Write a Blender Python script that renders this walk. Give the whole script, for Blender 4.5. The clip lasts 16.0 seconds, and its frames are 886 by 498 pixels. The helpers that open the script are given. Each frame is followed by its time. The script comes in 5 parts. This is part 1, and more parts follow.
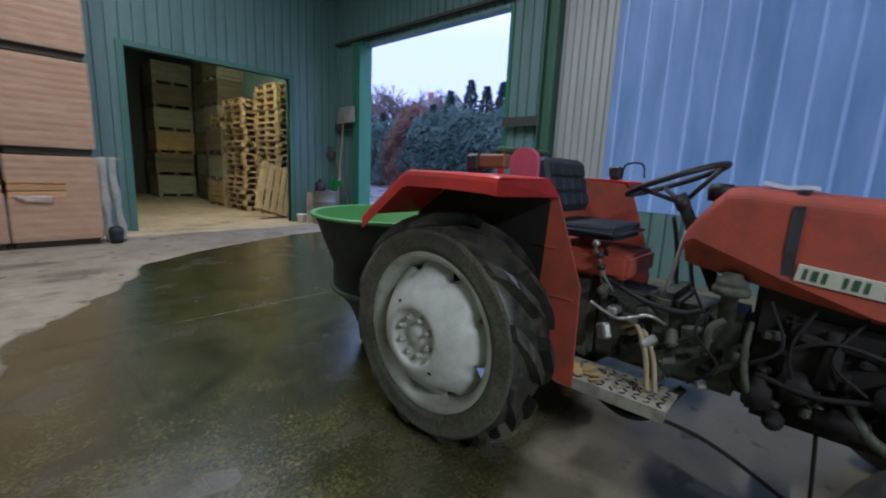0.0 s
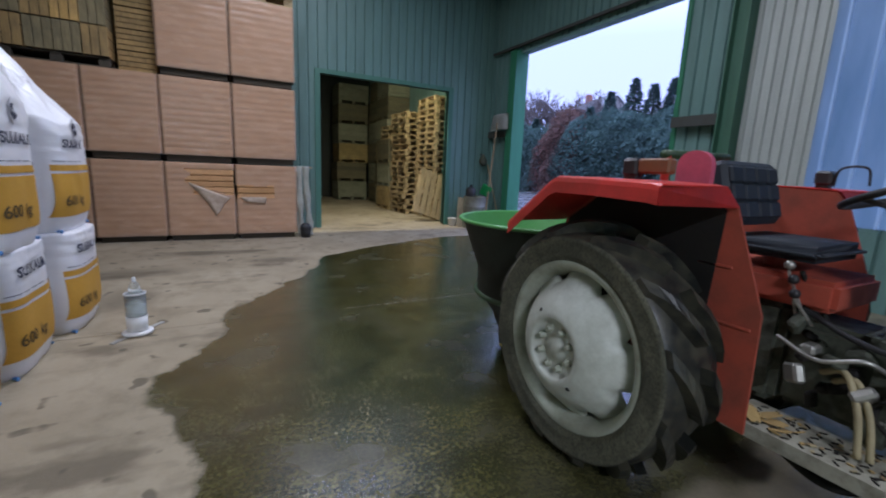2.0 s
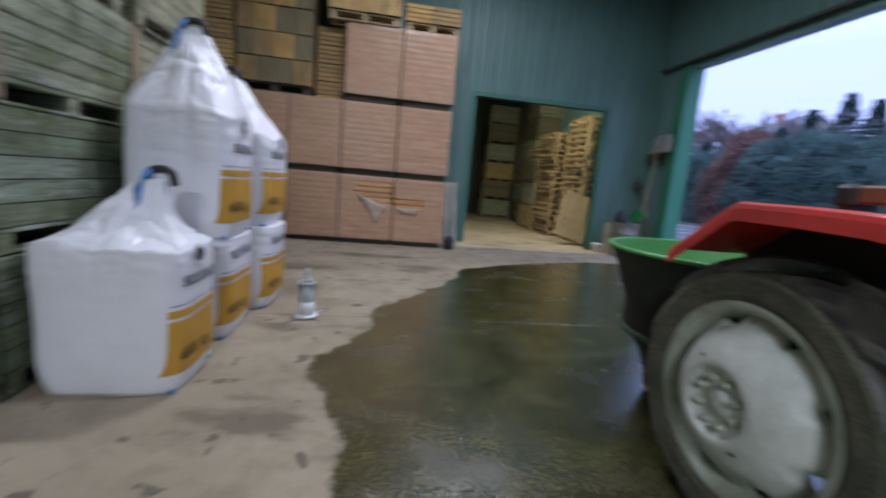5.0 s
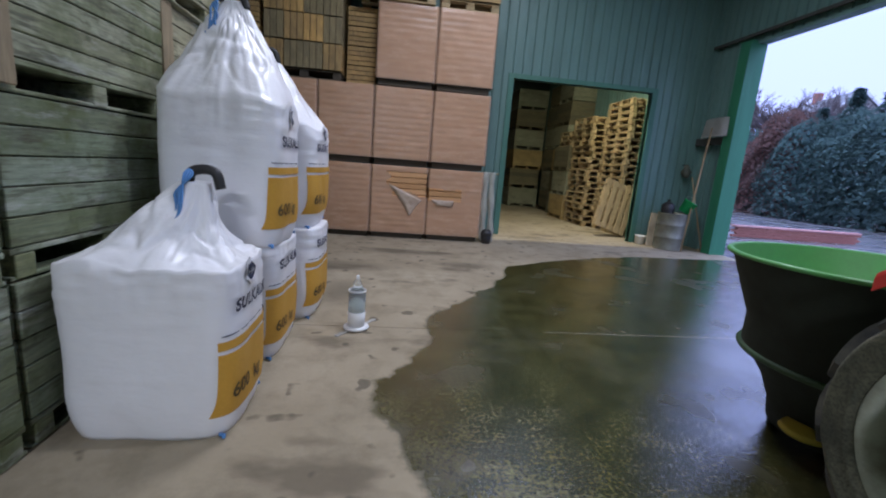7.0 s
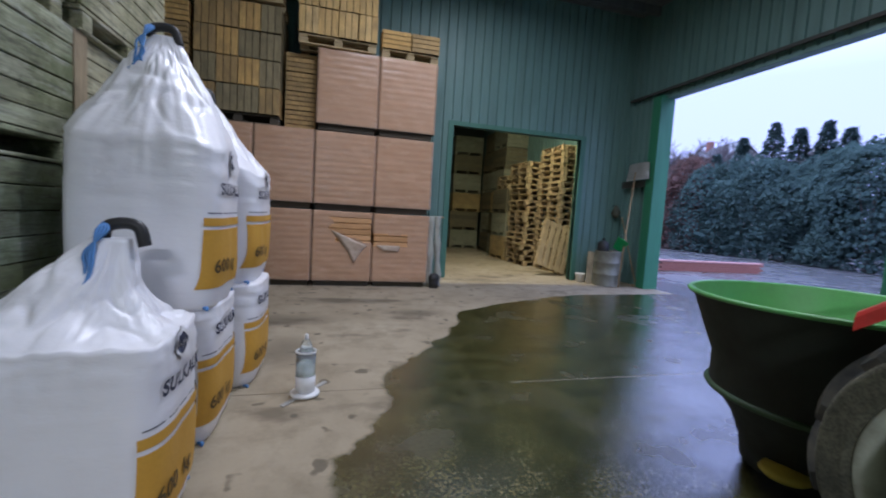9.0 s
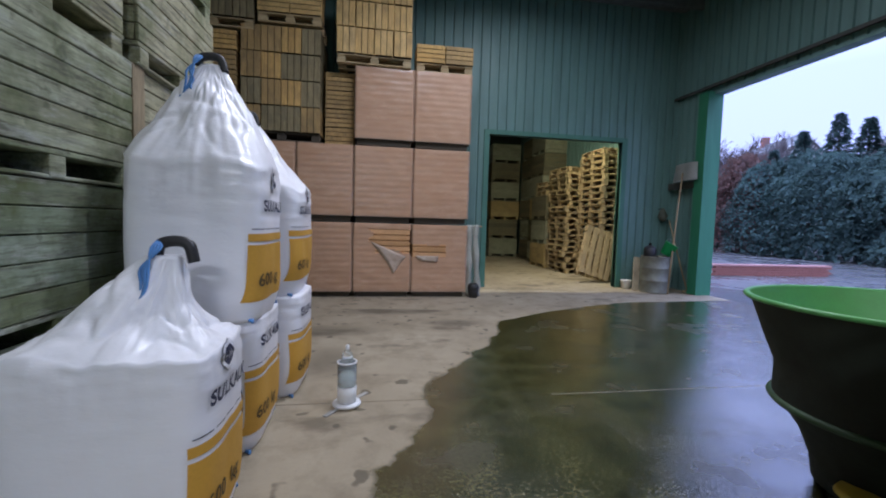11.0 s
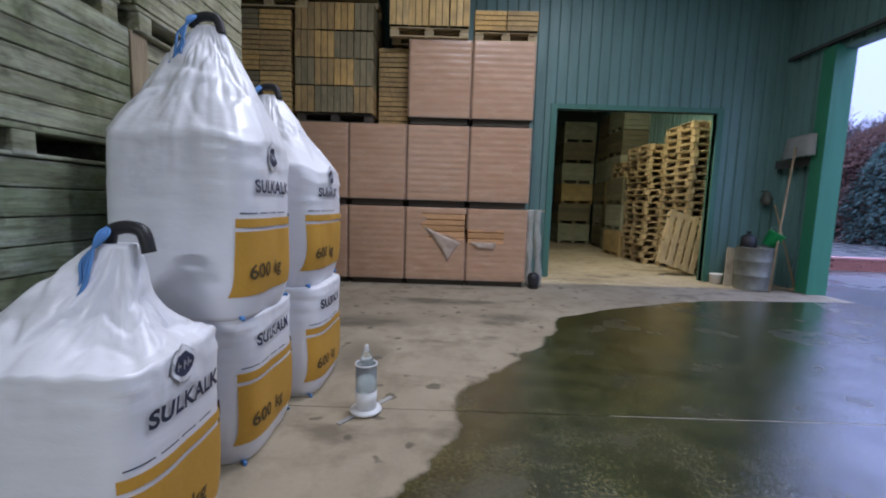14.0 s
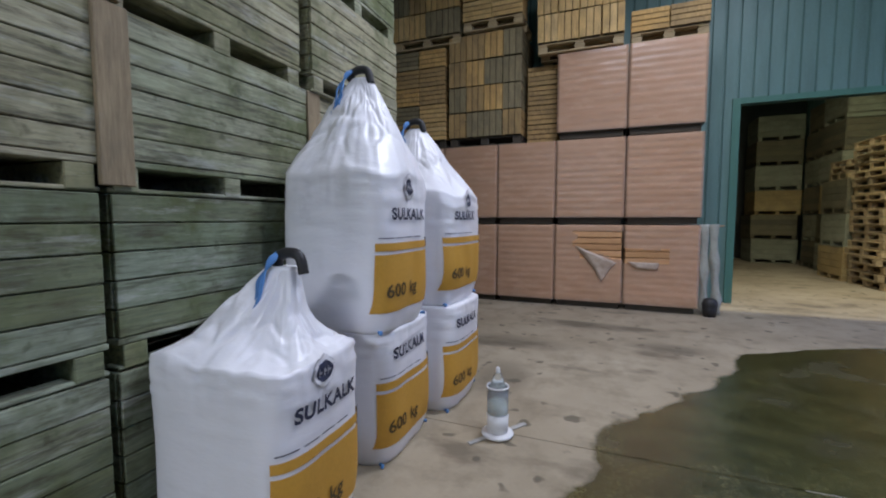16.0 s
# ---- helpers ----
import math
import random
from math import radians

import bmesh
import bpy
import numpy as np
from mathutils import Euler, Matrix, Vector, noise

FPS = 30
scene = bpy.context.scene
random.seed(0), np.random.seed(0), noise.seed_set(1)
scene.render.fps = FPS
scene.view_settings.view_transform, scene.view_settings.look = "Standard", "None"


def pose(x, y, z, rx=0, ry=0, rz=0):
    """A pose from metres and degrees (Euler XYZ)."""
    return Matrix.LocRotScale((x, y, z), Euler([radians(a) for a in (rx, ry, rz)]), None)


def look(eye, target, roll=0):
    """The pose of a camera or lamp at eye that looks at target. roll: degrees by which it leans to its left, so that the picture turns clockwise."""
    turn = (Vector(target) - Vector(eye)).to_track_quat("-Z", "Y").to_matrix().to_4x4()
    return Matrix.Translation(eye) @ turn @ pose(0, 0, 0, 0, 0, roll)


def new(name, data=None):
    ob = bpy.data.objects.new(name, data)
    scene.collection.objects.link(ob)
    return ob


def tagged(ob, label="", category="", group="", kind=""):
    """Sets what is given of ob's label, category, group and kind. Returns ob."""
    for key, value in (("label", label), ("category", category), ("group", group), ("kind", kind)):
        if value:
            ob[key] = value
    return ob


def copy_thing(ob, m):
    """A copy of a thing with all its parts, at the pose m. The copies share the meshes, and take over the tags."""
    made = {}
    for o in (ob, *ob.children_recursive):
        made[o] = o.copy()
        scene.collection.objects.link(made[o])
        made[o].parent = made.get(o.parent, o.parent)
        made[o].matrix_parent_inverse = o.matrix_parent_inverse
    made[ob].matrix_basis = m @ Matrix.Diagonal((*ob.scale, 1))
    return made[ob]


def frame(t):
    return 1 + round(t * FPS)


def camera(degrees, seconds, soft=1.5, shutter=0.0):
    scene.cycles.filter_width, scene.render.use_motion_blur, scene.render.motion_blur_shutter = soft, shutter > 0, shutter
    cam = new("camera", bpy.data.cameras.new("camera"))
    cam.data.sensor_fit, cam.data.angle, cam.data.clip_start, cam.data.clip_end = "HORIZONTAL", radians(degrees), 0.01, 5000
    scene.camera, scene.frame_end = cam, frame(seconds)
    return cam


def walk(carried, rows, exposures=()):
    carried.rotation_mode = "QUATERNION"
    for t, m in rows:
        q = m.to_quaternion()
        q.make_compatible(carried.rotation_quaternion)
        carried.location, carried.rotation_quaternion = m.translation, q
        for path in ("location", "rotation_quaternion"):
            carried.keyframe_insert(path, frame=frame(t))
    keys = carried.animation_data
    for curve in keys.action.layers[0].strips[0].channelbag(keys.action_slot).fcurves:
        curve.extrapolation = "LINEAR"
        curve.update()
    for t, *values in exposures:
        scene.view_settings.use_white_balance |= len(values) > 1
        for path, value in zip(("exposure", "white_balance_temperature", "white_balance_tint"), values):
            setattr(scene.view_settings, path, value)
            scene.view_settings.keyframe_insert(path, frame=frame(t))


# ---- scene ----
cam = camera(93.3, 16.0, soft=2.0, shutter=0.5)
PATH = [
    (0, (0.072, 1.58, 1.321), (1.535, 2.894, 0.959), 2.7),
    (0.5, (0.108, 1.559, 1.327), (1.452, 2.993, 0.955), 2.2),
    (1, (0.095, 1.558, 1.324), (1.3, 3.111, 0.956), 1.7),
    (1.5, (0.092, 1.569, 1.322), (1.167, 3.216, 0.96), 2.4),
    (2, (0.077, 1.574, 1.322), (1.0, 3.31, 0.957), 2.5),
    (2.5, (0.07, 1.577, 1.327), (0.917, 3.355, 0.975), 2.3),
    (3, (0.074, 1.582, 1.326), (0.882, 3.381, 0.994), 2.2),
    (3.5, (0.071, 1.589, 1.327), (0.868, 3.396, 1.013), 2.2),
    (4, (0.074, 1.598, 1.327), (0.868, 3.409, 1.027), 2.1),
    (4.5, (0.077, 1.591, 1.33), (0.875, 3.402, 1.041), 2.9),
    (5, (0.046, 1.584, 1.3), (0.359, 3.534, 0.984), 5.1),
    (5.2, (-0.029, 1.582, 1.288), (0.078, 3.553, 0.965), 5.7),
    (7.3, (-0.383, 2.177, 1.335), (-0.063, 4.113, 0.949), 3.8),
    (7.5, (-0.451, 2.225, 1.338), (0.033, 4.134, 0.988), 4.6),
    (8, (-0.474, 2.278, 1.346), (0.189, 4.146, 1.079), 5.5),
    (8.5, (-0.404, 2.285, 1.342), (0.252, 4.163, 1.139), 4.5),
    (9, (-0.401, 2.295, 1.342), (0.117, 4.22, 1.177), 3.5),
    (9.5, (-0.406, 2.3, 1.347), (0.003, 4.253, 1.207), 2.9),
    (10, (-0.409, 2.305, 1.344), (-0.056, 4.269, 1.214), 2.6),
    (10.2, (-0.413, 2.308, 1.344), (-0.073, 4.275, 1.217), 2.4),
    (12.3, (-0.221, 2.292, 1.342), (0.078, 4.265, 1.207), -0.1),
    (12.5, (-0.198, 2.314, 1.35), (0.06, 4.292, 1.213), -0.3),
    (13, (-0.179, 2.434, 1.326), (-0.023, 4.422, 1.163), 1.0),
    (13.5, (-0.148, 2.665, 1.331), (-0.081, 4.655, 1.143), 4.3),
    (14, (-0.07, 2.747, 1.346), (-0.075, 4.736, 1.133), 1.8),
    (14.5, (0.106, 2.801, 1.37), (-0.185, 4.768, 1.154), 0.7),
    (15, (0.182, 2.828, 1.375), (-0.461, 4.71, 1.167), -0.8),
    (15.5, (0.133, 2.809, 1.374), (-0.573, 4.67, 1.185), -0.9),
    (16, (0.091, 2.794, 1.375), (-0.648, 4.647, 1.233), 0.0),
]
walk(cam, [(t, look(eye, target, roll)) for t, eye, target, roll in PATH])

# ---------------------------------------------------------------- light
world = bpy.data.worlds.new("dusk")
scene.world = world
world.use_nodes = True
wn, wl = world.node_tree.nodes, world.node_tree.links
wn.clear()
w_out = wn.new("ShaderNodeOutputWorld")
w_bg = wn.new("ShaderNodeBackground")
w_sky = wn.new("ShaderNodeTexSky")
w_sky.sky_type = "NISHITA"
w_sky.sun_disc = False
w_sky.sun_elevation = radians(58)
w_sky.sun_rotation = radians(-41)
w_sky.dust_density = 4.0
w_sky.ozone_density = 3.0
# an overcast dusk sky: three times as bright overhead as at the horizon
w_spot = wn.new("ShaderNodeTexCoord")
w_sep = wn.new("ShaderNodeSeparateXYZ")
wl.new(w_spot.outputs["Generated"], w_sep.inputs[0])
w_ramp = wn.new("ShaderNodeValToRGB")
w_stops = w_ramp.color_ramp.elements
w_stops.new(0.5)
w_stops.new(0.7)
for w_stop, (w_at, w_col) in zip(w_stops, ((0.0, (0.135, 0.160, 0.32)), (0.28, (0.145, 0.180, 0.37)), (0.60, (0.38, 0.47, 0.95)), (0.95, (0.46, 0.57, 1.0)))):
    w_stop.position, w_stop.color = w_at, (*w_col, 1)
wl.new(w_sep.outputs[2], w_ramp.inputs[0])
w_gain = wn.new("ShaderNodeVectorMath")
w_gain.operation = "SCALE"
w_gain.inputs["Scale"].default_value = 45.0
wl.new(w_ramp.outputs[0], w_gain.inputs[0])
w_mix = wn.new("ShaderNodeMix")
w_mix.data_type = "RGBA"
w_mix.inputs["Factor"].default_value = 0.88
wl.new(w_sky.outputs[0], w_mix.inputs["A"])
wl.new(w_gain.outputs[0], w_mix.inputs["B"])
wl.new(w_mix.outputs["Result"], w_bg.inputs[0])
w_bg.inputs[1].default_value = 0.13
wl.new(w_bg.outputs[0], w_out.inputs[0])

sun_data = bpy.data.lights.new("sun", "SUN")
sun_data.energy, sun_data.angle, sun_data.color = 2.0, radians(40), (0.66, 0.80, 1.0)
new("sun", sun_data).matrix_world = look((-12, 14, 30), (0, 0, 0))


def tube_lamp(x, y, z, power, colour=(0.92, 0.97, 1.17)):
    d = bpy.data.lights.new("tube_glow", "AREA")
    d.shape, d.size, d.size_y, d.energy, d.color = "RECTANGLE", 1.5, 0.16, power, colour
    new("tube_glow", d).matrix_world = pose(x, y, z)


# all out of view; the first is added, low in the south, as fill
HALL_LAMPS = [(-0.9, -3.0, 4.3, 365), (0.5, 6.2, 5.6, 138), (2.6, 4.2, 5.5, 110), (2.2, 8.6, 5.8, 42)]
STORE_LAMPS = [(3.7, 11.55, 5.2, 185)]
for lx, ly, lz, lp in HALL_LAMPS:
    tube_lamp(lx, ly, lz, lp)
for lx, ly, lz, lp in STORE_LAMPS:
    tube_lamp(lx, ly, lz, lp, (1.0, 0.93, 0.72))

# ---------------------------------------------------------------- materials


class Nodes:
    """A small wrapper that builds one node material."""

    def __init__(self, name):
        self.mat = bpy.data.materials.new(name)
        self.mat.use_nodes = True
        self.n, self.l = self.mat.node_tree.nodes, self.mat.node_tree.links
        self.b = self.n["Principled BSDF"]

    def tex(self, kind, scale, detail=4.0, rough=0.6, stretch=(1, 1, 1), spot="Object"):
        c = self.n.new("ShaderNodeTexCoord")
        m = self.n.new("ShaderNodeMapping")
        m.inputs["Scale"].default_value = stretch
        if spot == "World":
            g = self.n.new("ShaderNodeNewGeometry")
            self.l.new(g.outputs["Position"], m.inputs[0])
        else:
            o = self.n.new("ShaderNodeObjectInfo")
            a = self.n.new("ShaderNodeVectorMath")
            s = self.n.new("ShaderNodeMath")
            s.operation, s.inputs[1].default_value = "MULTIPLY", 37.0
            self.l.new(o.outputs["Random"], s.inputs[0])
            self.l.new(c.outputs[spot], a.inputs[0])
            self.l.new(s.outputs[0], a.inputs[1])
            self.l.new(a.outputs[0], m.inputs[0])
        t = self.n.new("ShaderNodeTexNoise" if kind == "noise" else "ShaderNodeTexVoronoi")
        t.inputs["Scale"].default_value = scale
        if kind == "noise":
            t.inputs["Detail"].default_value, t.inputs["Roughness"].default_value = detail, rough
        self.l.new(m.outputs[0], t.inputs["Vector"])
        return t.outputs["Fac"] if kind == "noise" else t.outputs["Distance"]

    def ramp(self, fac, stops):
        r = self.n.new("ShaderNodeValToRGB")
        els = r.color_ramp.elements
        while len(els) < len(stops):
            els.new(0.5)
        for e, (p, c) in zip(els, stops):
            e.position = p
            e.color = (*c, 1) if len(c) == 3 else c
        self.l.new(fac, r.inputs[0])
        return r.outputs[0]

    def mix(self, fac, a, b, mode="MIX"):
        m = self.n.new("ShaderNodeMix")
        m.data_type, m.blend_type = "RGBA", mode
        for key, v in (("Factor", fac), ("A", a), ("B", b)):
            if isinstance(v, (int, float)):
                m.inputs[key].default_value = v
            elif isinstance(v, tuple):
                m.inputs[key].default_value = (*v, 1)
            else:
                self.l.new(v, m.inputs[key])
        return m.outputs["Result"]

    def rnd(self):
        return self.n.new("ShaderNodeObjectInfo").outputs["Random"]

    def set(self, key, v):
        if isinstance(v, tuple):
            self.b.inputs[key].default_value = (*v, 1)
        elif isinstance(v, (int, float)):
            self.b.inputs[key].default_value = v
        else:
            self.l.new(v, self.b.inputs[key])
        return self

    def bump(self, fac, strength=0.3, distance=0.01):
        u = self.n.new("ShaderNodeBump")
        u.inputs["Strength"].default_value, u.inputs["Distance"].default_value = strength, distance
        self.l.new(fac, u.inputs["Height"])
        self.l.new(u.outputs[0], self.b.inputs["Normal"])
        return self


def grey(v):
    return (v, v, v)


def paint(name, colour, rough=0.45, metal=0.0, dirt=(0.06, 0.05, 0.035), amount=0.5, scale=5.0, fine=60.0):
    """Painted, moulded or bare surface with stains at two scales."""
    k = Nodes(name)
    big, small = k.tex("noise", scale, 6, 0.65), k.tex("noise", fine, 3)
    mask = k.ramp(big, [(0.42, grey(0.0)), (0.78, grey(amount))])
    c = k.mix(mask, colour, dirt)
    c = k.mix(k.ramp(small, [(0.3, grey(0.0)), (0.75, grey(0.25))]), c, tuple(v * 0.6 for v in colour))
    k.set("Base Color", c).set("Metallic", metal)
    k.set("Roughness", k.ramp(big, [(0.3, grey(rough)), (0.8, grey(min(1, rough + 0.3)))]))
    return k.bump(small, 0.15, 0.004).mat


def timber(name, tones, rough=0.75, along="x", moss=0.0):
    """Sawn boards; each piece takes its own tone and grain."""
    k = Nodes(name)
    st = {"x": (1.2, 14, 14), "y": (14, 1.2, 14), "z": (14, 14, 1.2)}[along]
    grain = k.tex("noise", 4.0, 6, 0.7, st)
    blot = k.tex("noise", 2.6, 4, 0.6)
    tone = k.ramp(k.rnd(), [(i / max(1, len(tones) - 1), t) for i, t in enumerate(tones)])
    c = k.mix(k.ramp(grain, [(0.35, grey(0.0)), (0.7, grey(0.75))]), tone, tuple(v * 0.42 for v in tones[0]))
    c = k.mix(k.ramp(blot, [(0.45, grey(0)), (0.8, grey(0.55))]), c, (0.08, 0.07, 0.05))
    if moss:
        m = k.tex("noise", 1.7, 5, 0.7, (1, 1, 1), "World")
        c = k.mix(k.ramp(m, [(0.47, grey(0)), (0.64, grey(moss))]), c, (0.085, 0.105, 0.035))
        p = k.tex("noise", 5.0, 7, 0.75, (1, 0.35, 2.2), "World")
        c = k.mix(k.ramp(p, [(0.54, grey(0)), (0.68, grey(0.6))]), c, (0.46, 0.47, 0.44))
        knot = k.tex("noise", 24, 5, 0.7, (1, 0.16, 1.4), "World")
        c = k.mix(k.ramp(knot, [(0.50, grey(0)), (0.66, grey(0.75))]), c, (0.06, 0.055, 0.035))
        s2 = k.tex("noise", 11, 3, 0.6, (1, 1, 1), "World")
        c = k.mix(k.ramp(s2, [(0.62, grey(0)), (0.74, grey(0.6))]), c, (0.05, 0.055, 0.025))
    k.set("Base Color", c).set("Roughness", rough)
    return k.bump(grain, 0.5, 0.006).mat


def sheet_metal(name, colour, rough=0.4, streak=0.5):
    k = Nodes(name)
    run = k.tex("noise", 2.0, 5, 0.6, (3, 3, 0.35), "World")
    fine = k.tex("noise", 45, 3, 0.6, (1, 1, 1), "World")
    c = k.mix(k.ramp(run, [(0.4, grey(0)), (0.8, grey(streak))]), colour, tuple(v * 0.45 for v in colour))
    c = k.mix(k.ramp(fine, [(0.5, grey(0)), (0.8, grey(0.3))]), c, tuple(min(1, v * 1.5) for v in colour))
    k.set("Base Color", c).set("Roughness", k.ramp(run, [(0.3, grey(rough)), (0.8, grey(rough + 0.25))]))
    return k.bump(fine, 0.08, 0.003).mat


M = {}
M["sheet"] = sheet_metal("green_grey_sheet", (0.13, 0.24, 0.22))
M["frame_green"] = sheet_metal("door_frame_green", (0.065, 0.185, 0.14), 0.45, 0.4)
# hopper outside: its deep shade is put into this near-black green
M["hopper_out"] = paint("shaded_green_paint", (0.012, 0.018, 0.011), 0.55, 0, (0.018, 0.014, 0.01), 0.7, 4)
M["trim"] = sheet_metal("green_paint_steel", (0.03, 0.19, 0.10), 0.4, 0.4)
M["column"] = sheet_metal("dark_green_steel", (0.05, 0.14, 0.09), 0.45, 0.4)
M["galv"] = sheet_metal("pale_sheet", (0.42, 0.45, 0.42), 0.4, 0.4)
M["roof"] = sheet_metal("dark_roof_sheet", (0.09, 0.10, 0.10), 0.6)
M["dark"] = paint("dark_rail", (0.05, 0.055, 0.05), 0.6)
M["red"] = paint("tractor_red", (0.72, 0.045, 0.035), 0.3, 0, (0.10, 0.035, 0.02), 0.55, 4)
M["red_dull"] = paint("faded_red", (0.46, 0.085, 0.050), 0.5, 0, (0.13, 0.06, 0.04), 0.75, 6, 90)
M["wheel"] = paint("silver_wheel_paint", (0.60, 0.63, 0.56), 0.42, 0, (0.17, 0.17, 0.10), 0.55, 7)
M["rim"] = paint("rim_paint", (0.42, 0.45, 0.36), 0.55, 0, (0.10, 0.09, 0.05), 0.7, 7)
M["rubber"] = paint("tyre_rubber", (0.020, 0.022, 0.021), 0.33, 0, (0.15, 0.14, 0.09), 0.8, 10, 40)
k = Nodes("dusty_sidewall")
dust, crumb = k.tex("noise", 6, 6, 0.7), k.tex("noise", 90, 4, 0.7)
c = k.ramp(dust, [(0.3, (0.055, 0.057, 0.038)), (0.55, (0.12, 0.12, 0.08)), (0.75, (0.18, 0.175, 0.115))])
c = k.mix(k.ramp(crumb, [(0.42, grey(0)), (0.68, grey(0.75))]), c, (0.018, 0.018, 0.015))
k.set("Base Color", c).set("Roughness", 0.85).bump(crumb, 0.5, 0.006)
M["sidewall"] = k.mat
M["black"] = paint("black_plastic", (0.018, 0.018, 0.02), 0.4, 0, (0.05, 0.05, 0.045), 0.4)
M["seat"] = paint("black_vinyl", (0.022, 0.030, 0.042), 0.6, 0, (0.06, 0.06, 0.05), 0.3)
# engine shade is put into this near-black iron and the darkened castings
M["iron"] = paint("shaded_oily_iron", (0.009, 0.008, 0.007), 0.68, 0.1, (0.032, 0.027, 0.017), 0.6, 14)
M["greyiron"] = paint("grey_castings", (0.095, 0.105, 0.075), 0.6, 0.1, (0.010, 0.010, 0.007), 1.0, 16)
M["foot"] = paint("dirty_footplate", (0.40, 0.39, 0.31), 0.6, 0.1, (0.10, 0.085, 0.05), 0.85, 14, 70)
M["steel"] = paint("worn_steel", (0.5, 0.5, 0.46), 0.35, 0.8, (0.2, 0.17, 0.12), 0.5)
M["green"] = paint("green_hopper_paint", (0.10, 0.36, 0.10), 0.28, 0, (0.09, 0.16, 0.06), 0.4, 3)
M["green_out"] = paint("dark_green_paint", (0.035, 0.09, 0.035), 0.4, 0, (0.05, 0.045, 0.03), 0.6, 5)
M["yellow"] = paint("yellow_paint", (0.55, 0.42, 0.06), 0.45, 0, (0.2, 0.14, 0.05), 0.5)
M["pink"] = paint("pink_red_plastic", (0.70, 0.12, 0.20), 0.4, 0, (0.25, 0.07, 0.08), 0.3)
M["amber"] = paint("amber_lens", (0.24, 0.10, 0.04), 0.3, 0, (0.1, 0.06, 0.03), 0.4)
M["hose"] = paint("pale_hose", (0.45, 0.38, 0.22), 0.5)
M["leaf_dry"] = paint("dry_leaf", (0.55, 0.38, 0.15), 0.7)
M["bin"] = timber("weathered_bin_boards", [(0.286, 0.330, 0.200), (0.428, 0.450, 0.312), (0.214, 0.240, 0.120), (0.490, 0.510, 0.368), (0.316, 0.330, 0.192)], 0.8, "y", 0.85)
# lower rows: mossy boards, also darkened for the weaker light low down
M["bin_mossy_dim"] = timber("mossy_dim_bin_boards", [(0.224, 0.280, 0.184), (0.367, 0.420, 0.320), (0.173, 0.200, 0.096), (0.316, 0.380, 0.296), (0.245, 0.260, 0.128)], 0.85, "y", 0.9)
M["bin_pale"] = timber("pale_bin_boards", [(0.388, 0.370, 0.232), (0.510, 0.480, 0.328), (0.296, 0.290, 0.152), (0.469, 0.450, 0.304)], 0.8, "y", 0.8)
M["bin_post"] = timber("bin_posts", [(0.36, 0.28, 0.17), (0.30, 0.25, 0.17)], 0.8, "z")
M["crate_ochre"] = timber("ochre_crate_slats", [(0.66, 0.40, 0.13), (0.74, 0.47, 0.17)], 0.75, "z")
M["crate_brown"] = timber("brown_crate_slats", [(0.44, 0.29, 0.115), (0.54, 0.35, 0.14)], 0.75, "z")
M["crate_grey"] = timber("grey_crate_slats", [(0.29, 0.235, 0.125), (0.36, 0.29, 0.155)], 0.8, "z")
M["crate_new"] = timber("new_crate_slats", [(0.80, 0.53, 0.20), (0.72, 0.46, 0.17), (0.84, 0.58, 0.25)], 0.7, "z")
M["crate_gap_shade"] = paint("crate_inside_shade", (0.06, 0.045, 0.025), 0.9)
M["pallet"] = timber("pallet_wood", [(0.58, 0.43, 0.22), (0.46, 0.35, 0.19), (0.66, 0.50, 0.28)], 0.75, "x")
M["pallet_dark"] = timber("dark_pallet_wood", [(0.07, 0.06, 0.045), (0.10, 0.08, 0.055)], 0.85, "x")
M["store_ochre"] = timber("ochre_store_boards", [(0.52, 0.37, 0.15), (0.44, 0.31, 0.13), (0.56, 0.41, 0.18)], 0.8, "x")
M["store_dark"] = timber("dark_store_boards", [(0.19, 0.17, 0.10), (0.25, 0.21, 0.12), (0.15, 0.14, 0.09)], 0.8, "x")
M["store_grey"] = timber("grey_store_boards", [(0.36, 0.36, 0.25), (0.30, 0.31, 0.21), (0.42, 0.41, 0.29)], 0.8, "x")
M["concrete_lump"] = paint("concrete", (0.42, 0.41, 0.38), 0.85)
M["white"] = paint("white_plastic", (0.78, 0.79, 0.80), 0.45, 0, (0.5, 0.48, 0.42), 0.25)
M["lamp_white"] = paint("white_enamel", (0.75, 0.75, 0.72), 0.4)
M["board"] = timber("pale_board", [(0.55, 0.47, 0.33), (0.5, 0.42, 0.3)], 0.7, "z")
M["handle"] = timber("tool_handle", [(0.45, 0.33, 0.18), (0.40, 0.28, 0.15)], 0.6, "z")
M["drum"] = paint("grey_drum_steel", (0.24, 0.25, 0.21), 0.5, 0.5, (0.12, 0.08, 0.05), 0.6)
M["alu"] = paint("aluminium_scoop", (0.55, 0.55, 0.52), 0.45, 0.4, (0.3, 0.28, 0.24), 0.4)
M["net"] = paint("grey_netting", (0.38, 0.39, 0.34), 0.9, 0, (0.2, 0.19, 0.15), 0.5, 12)
M["bright_green"] = paint("bright_green_plastic", (0.02, 0.48, 0.14), 0.35, 0, (0.05, 0.2, 0.08), 0.3)
M["blue"] = paint("blue_cord", (0.10, 0.28, 0.62), 0.6)
M["text"] = paint("navy_print", (0.03, 0.035, 0.07), 0.6, 0, (0.05, 0.05, 0.08), 0.3)
M["emblem_grey"] = paint("grey_print", (0.5, 0.5, 0.54), 0.6)
M["print_brown"] = paint("dark_print", (0.11, 0.07, 0.02), 0.6)
M["label"] = paint("orange_print", (0.62, 0.33, 0.045), 0.5, 0, (0.55, 0.30, 0.06), 0.3, 3)
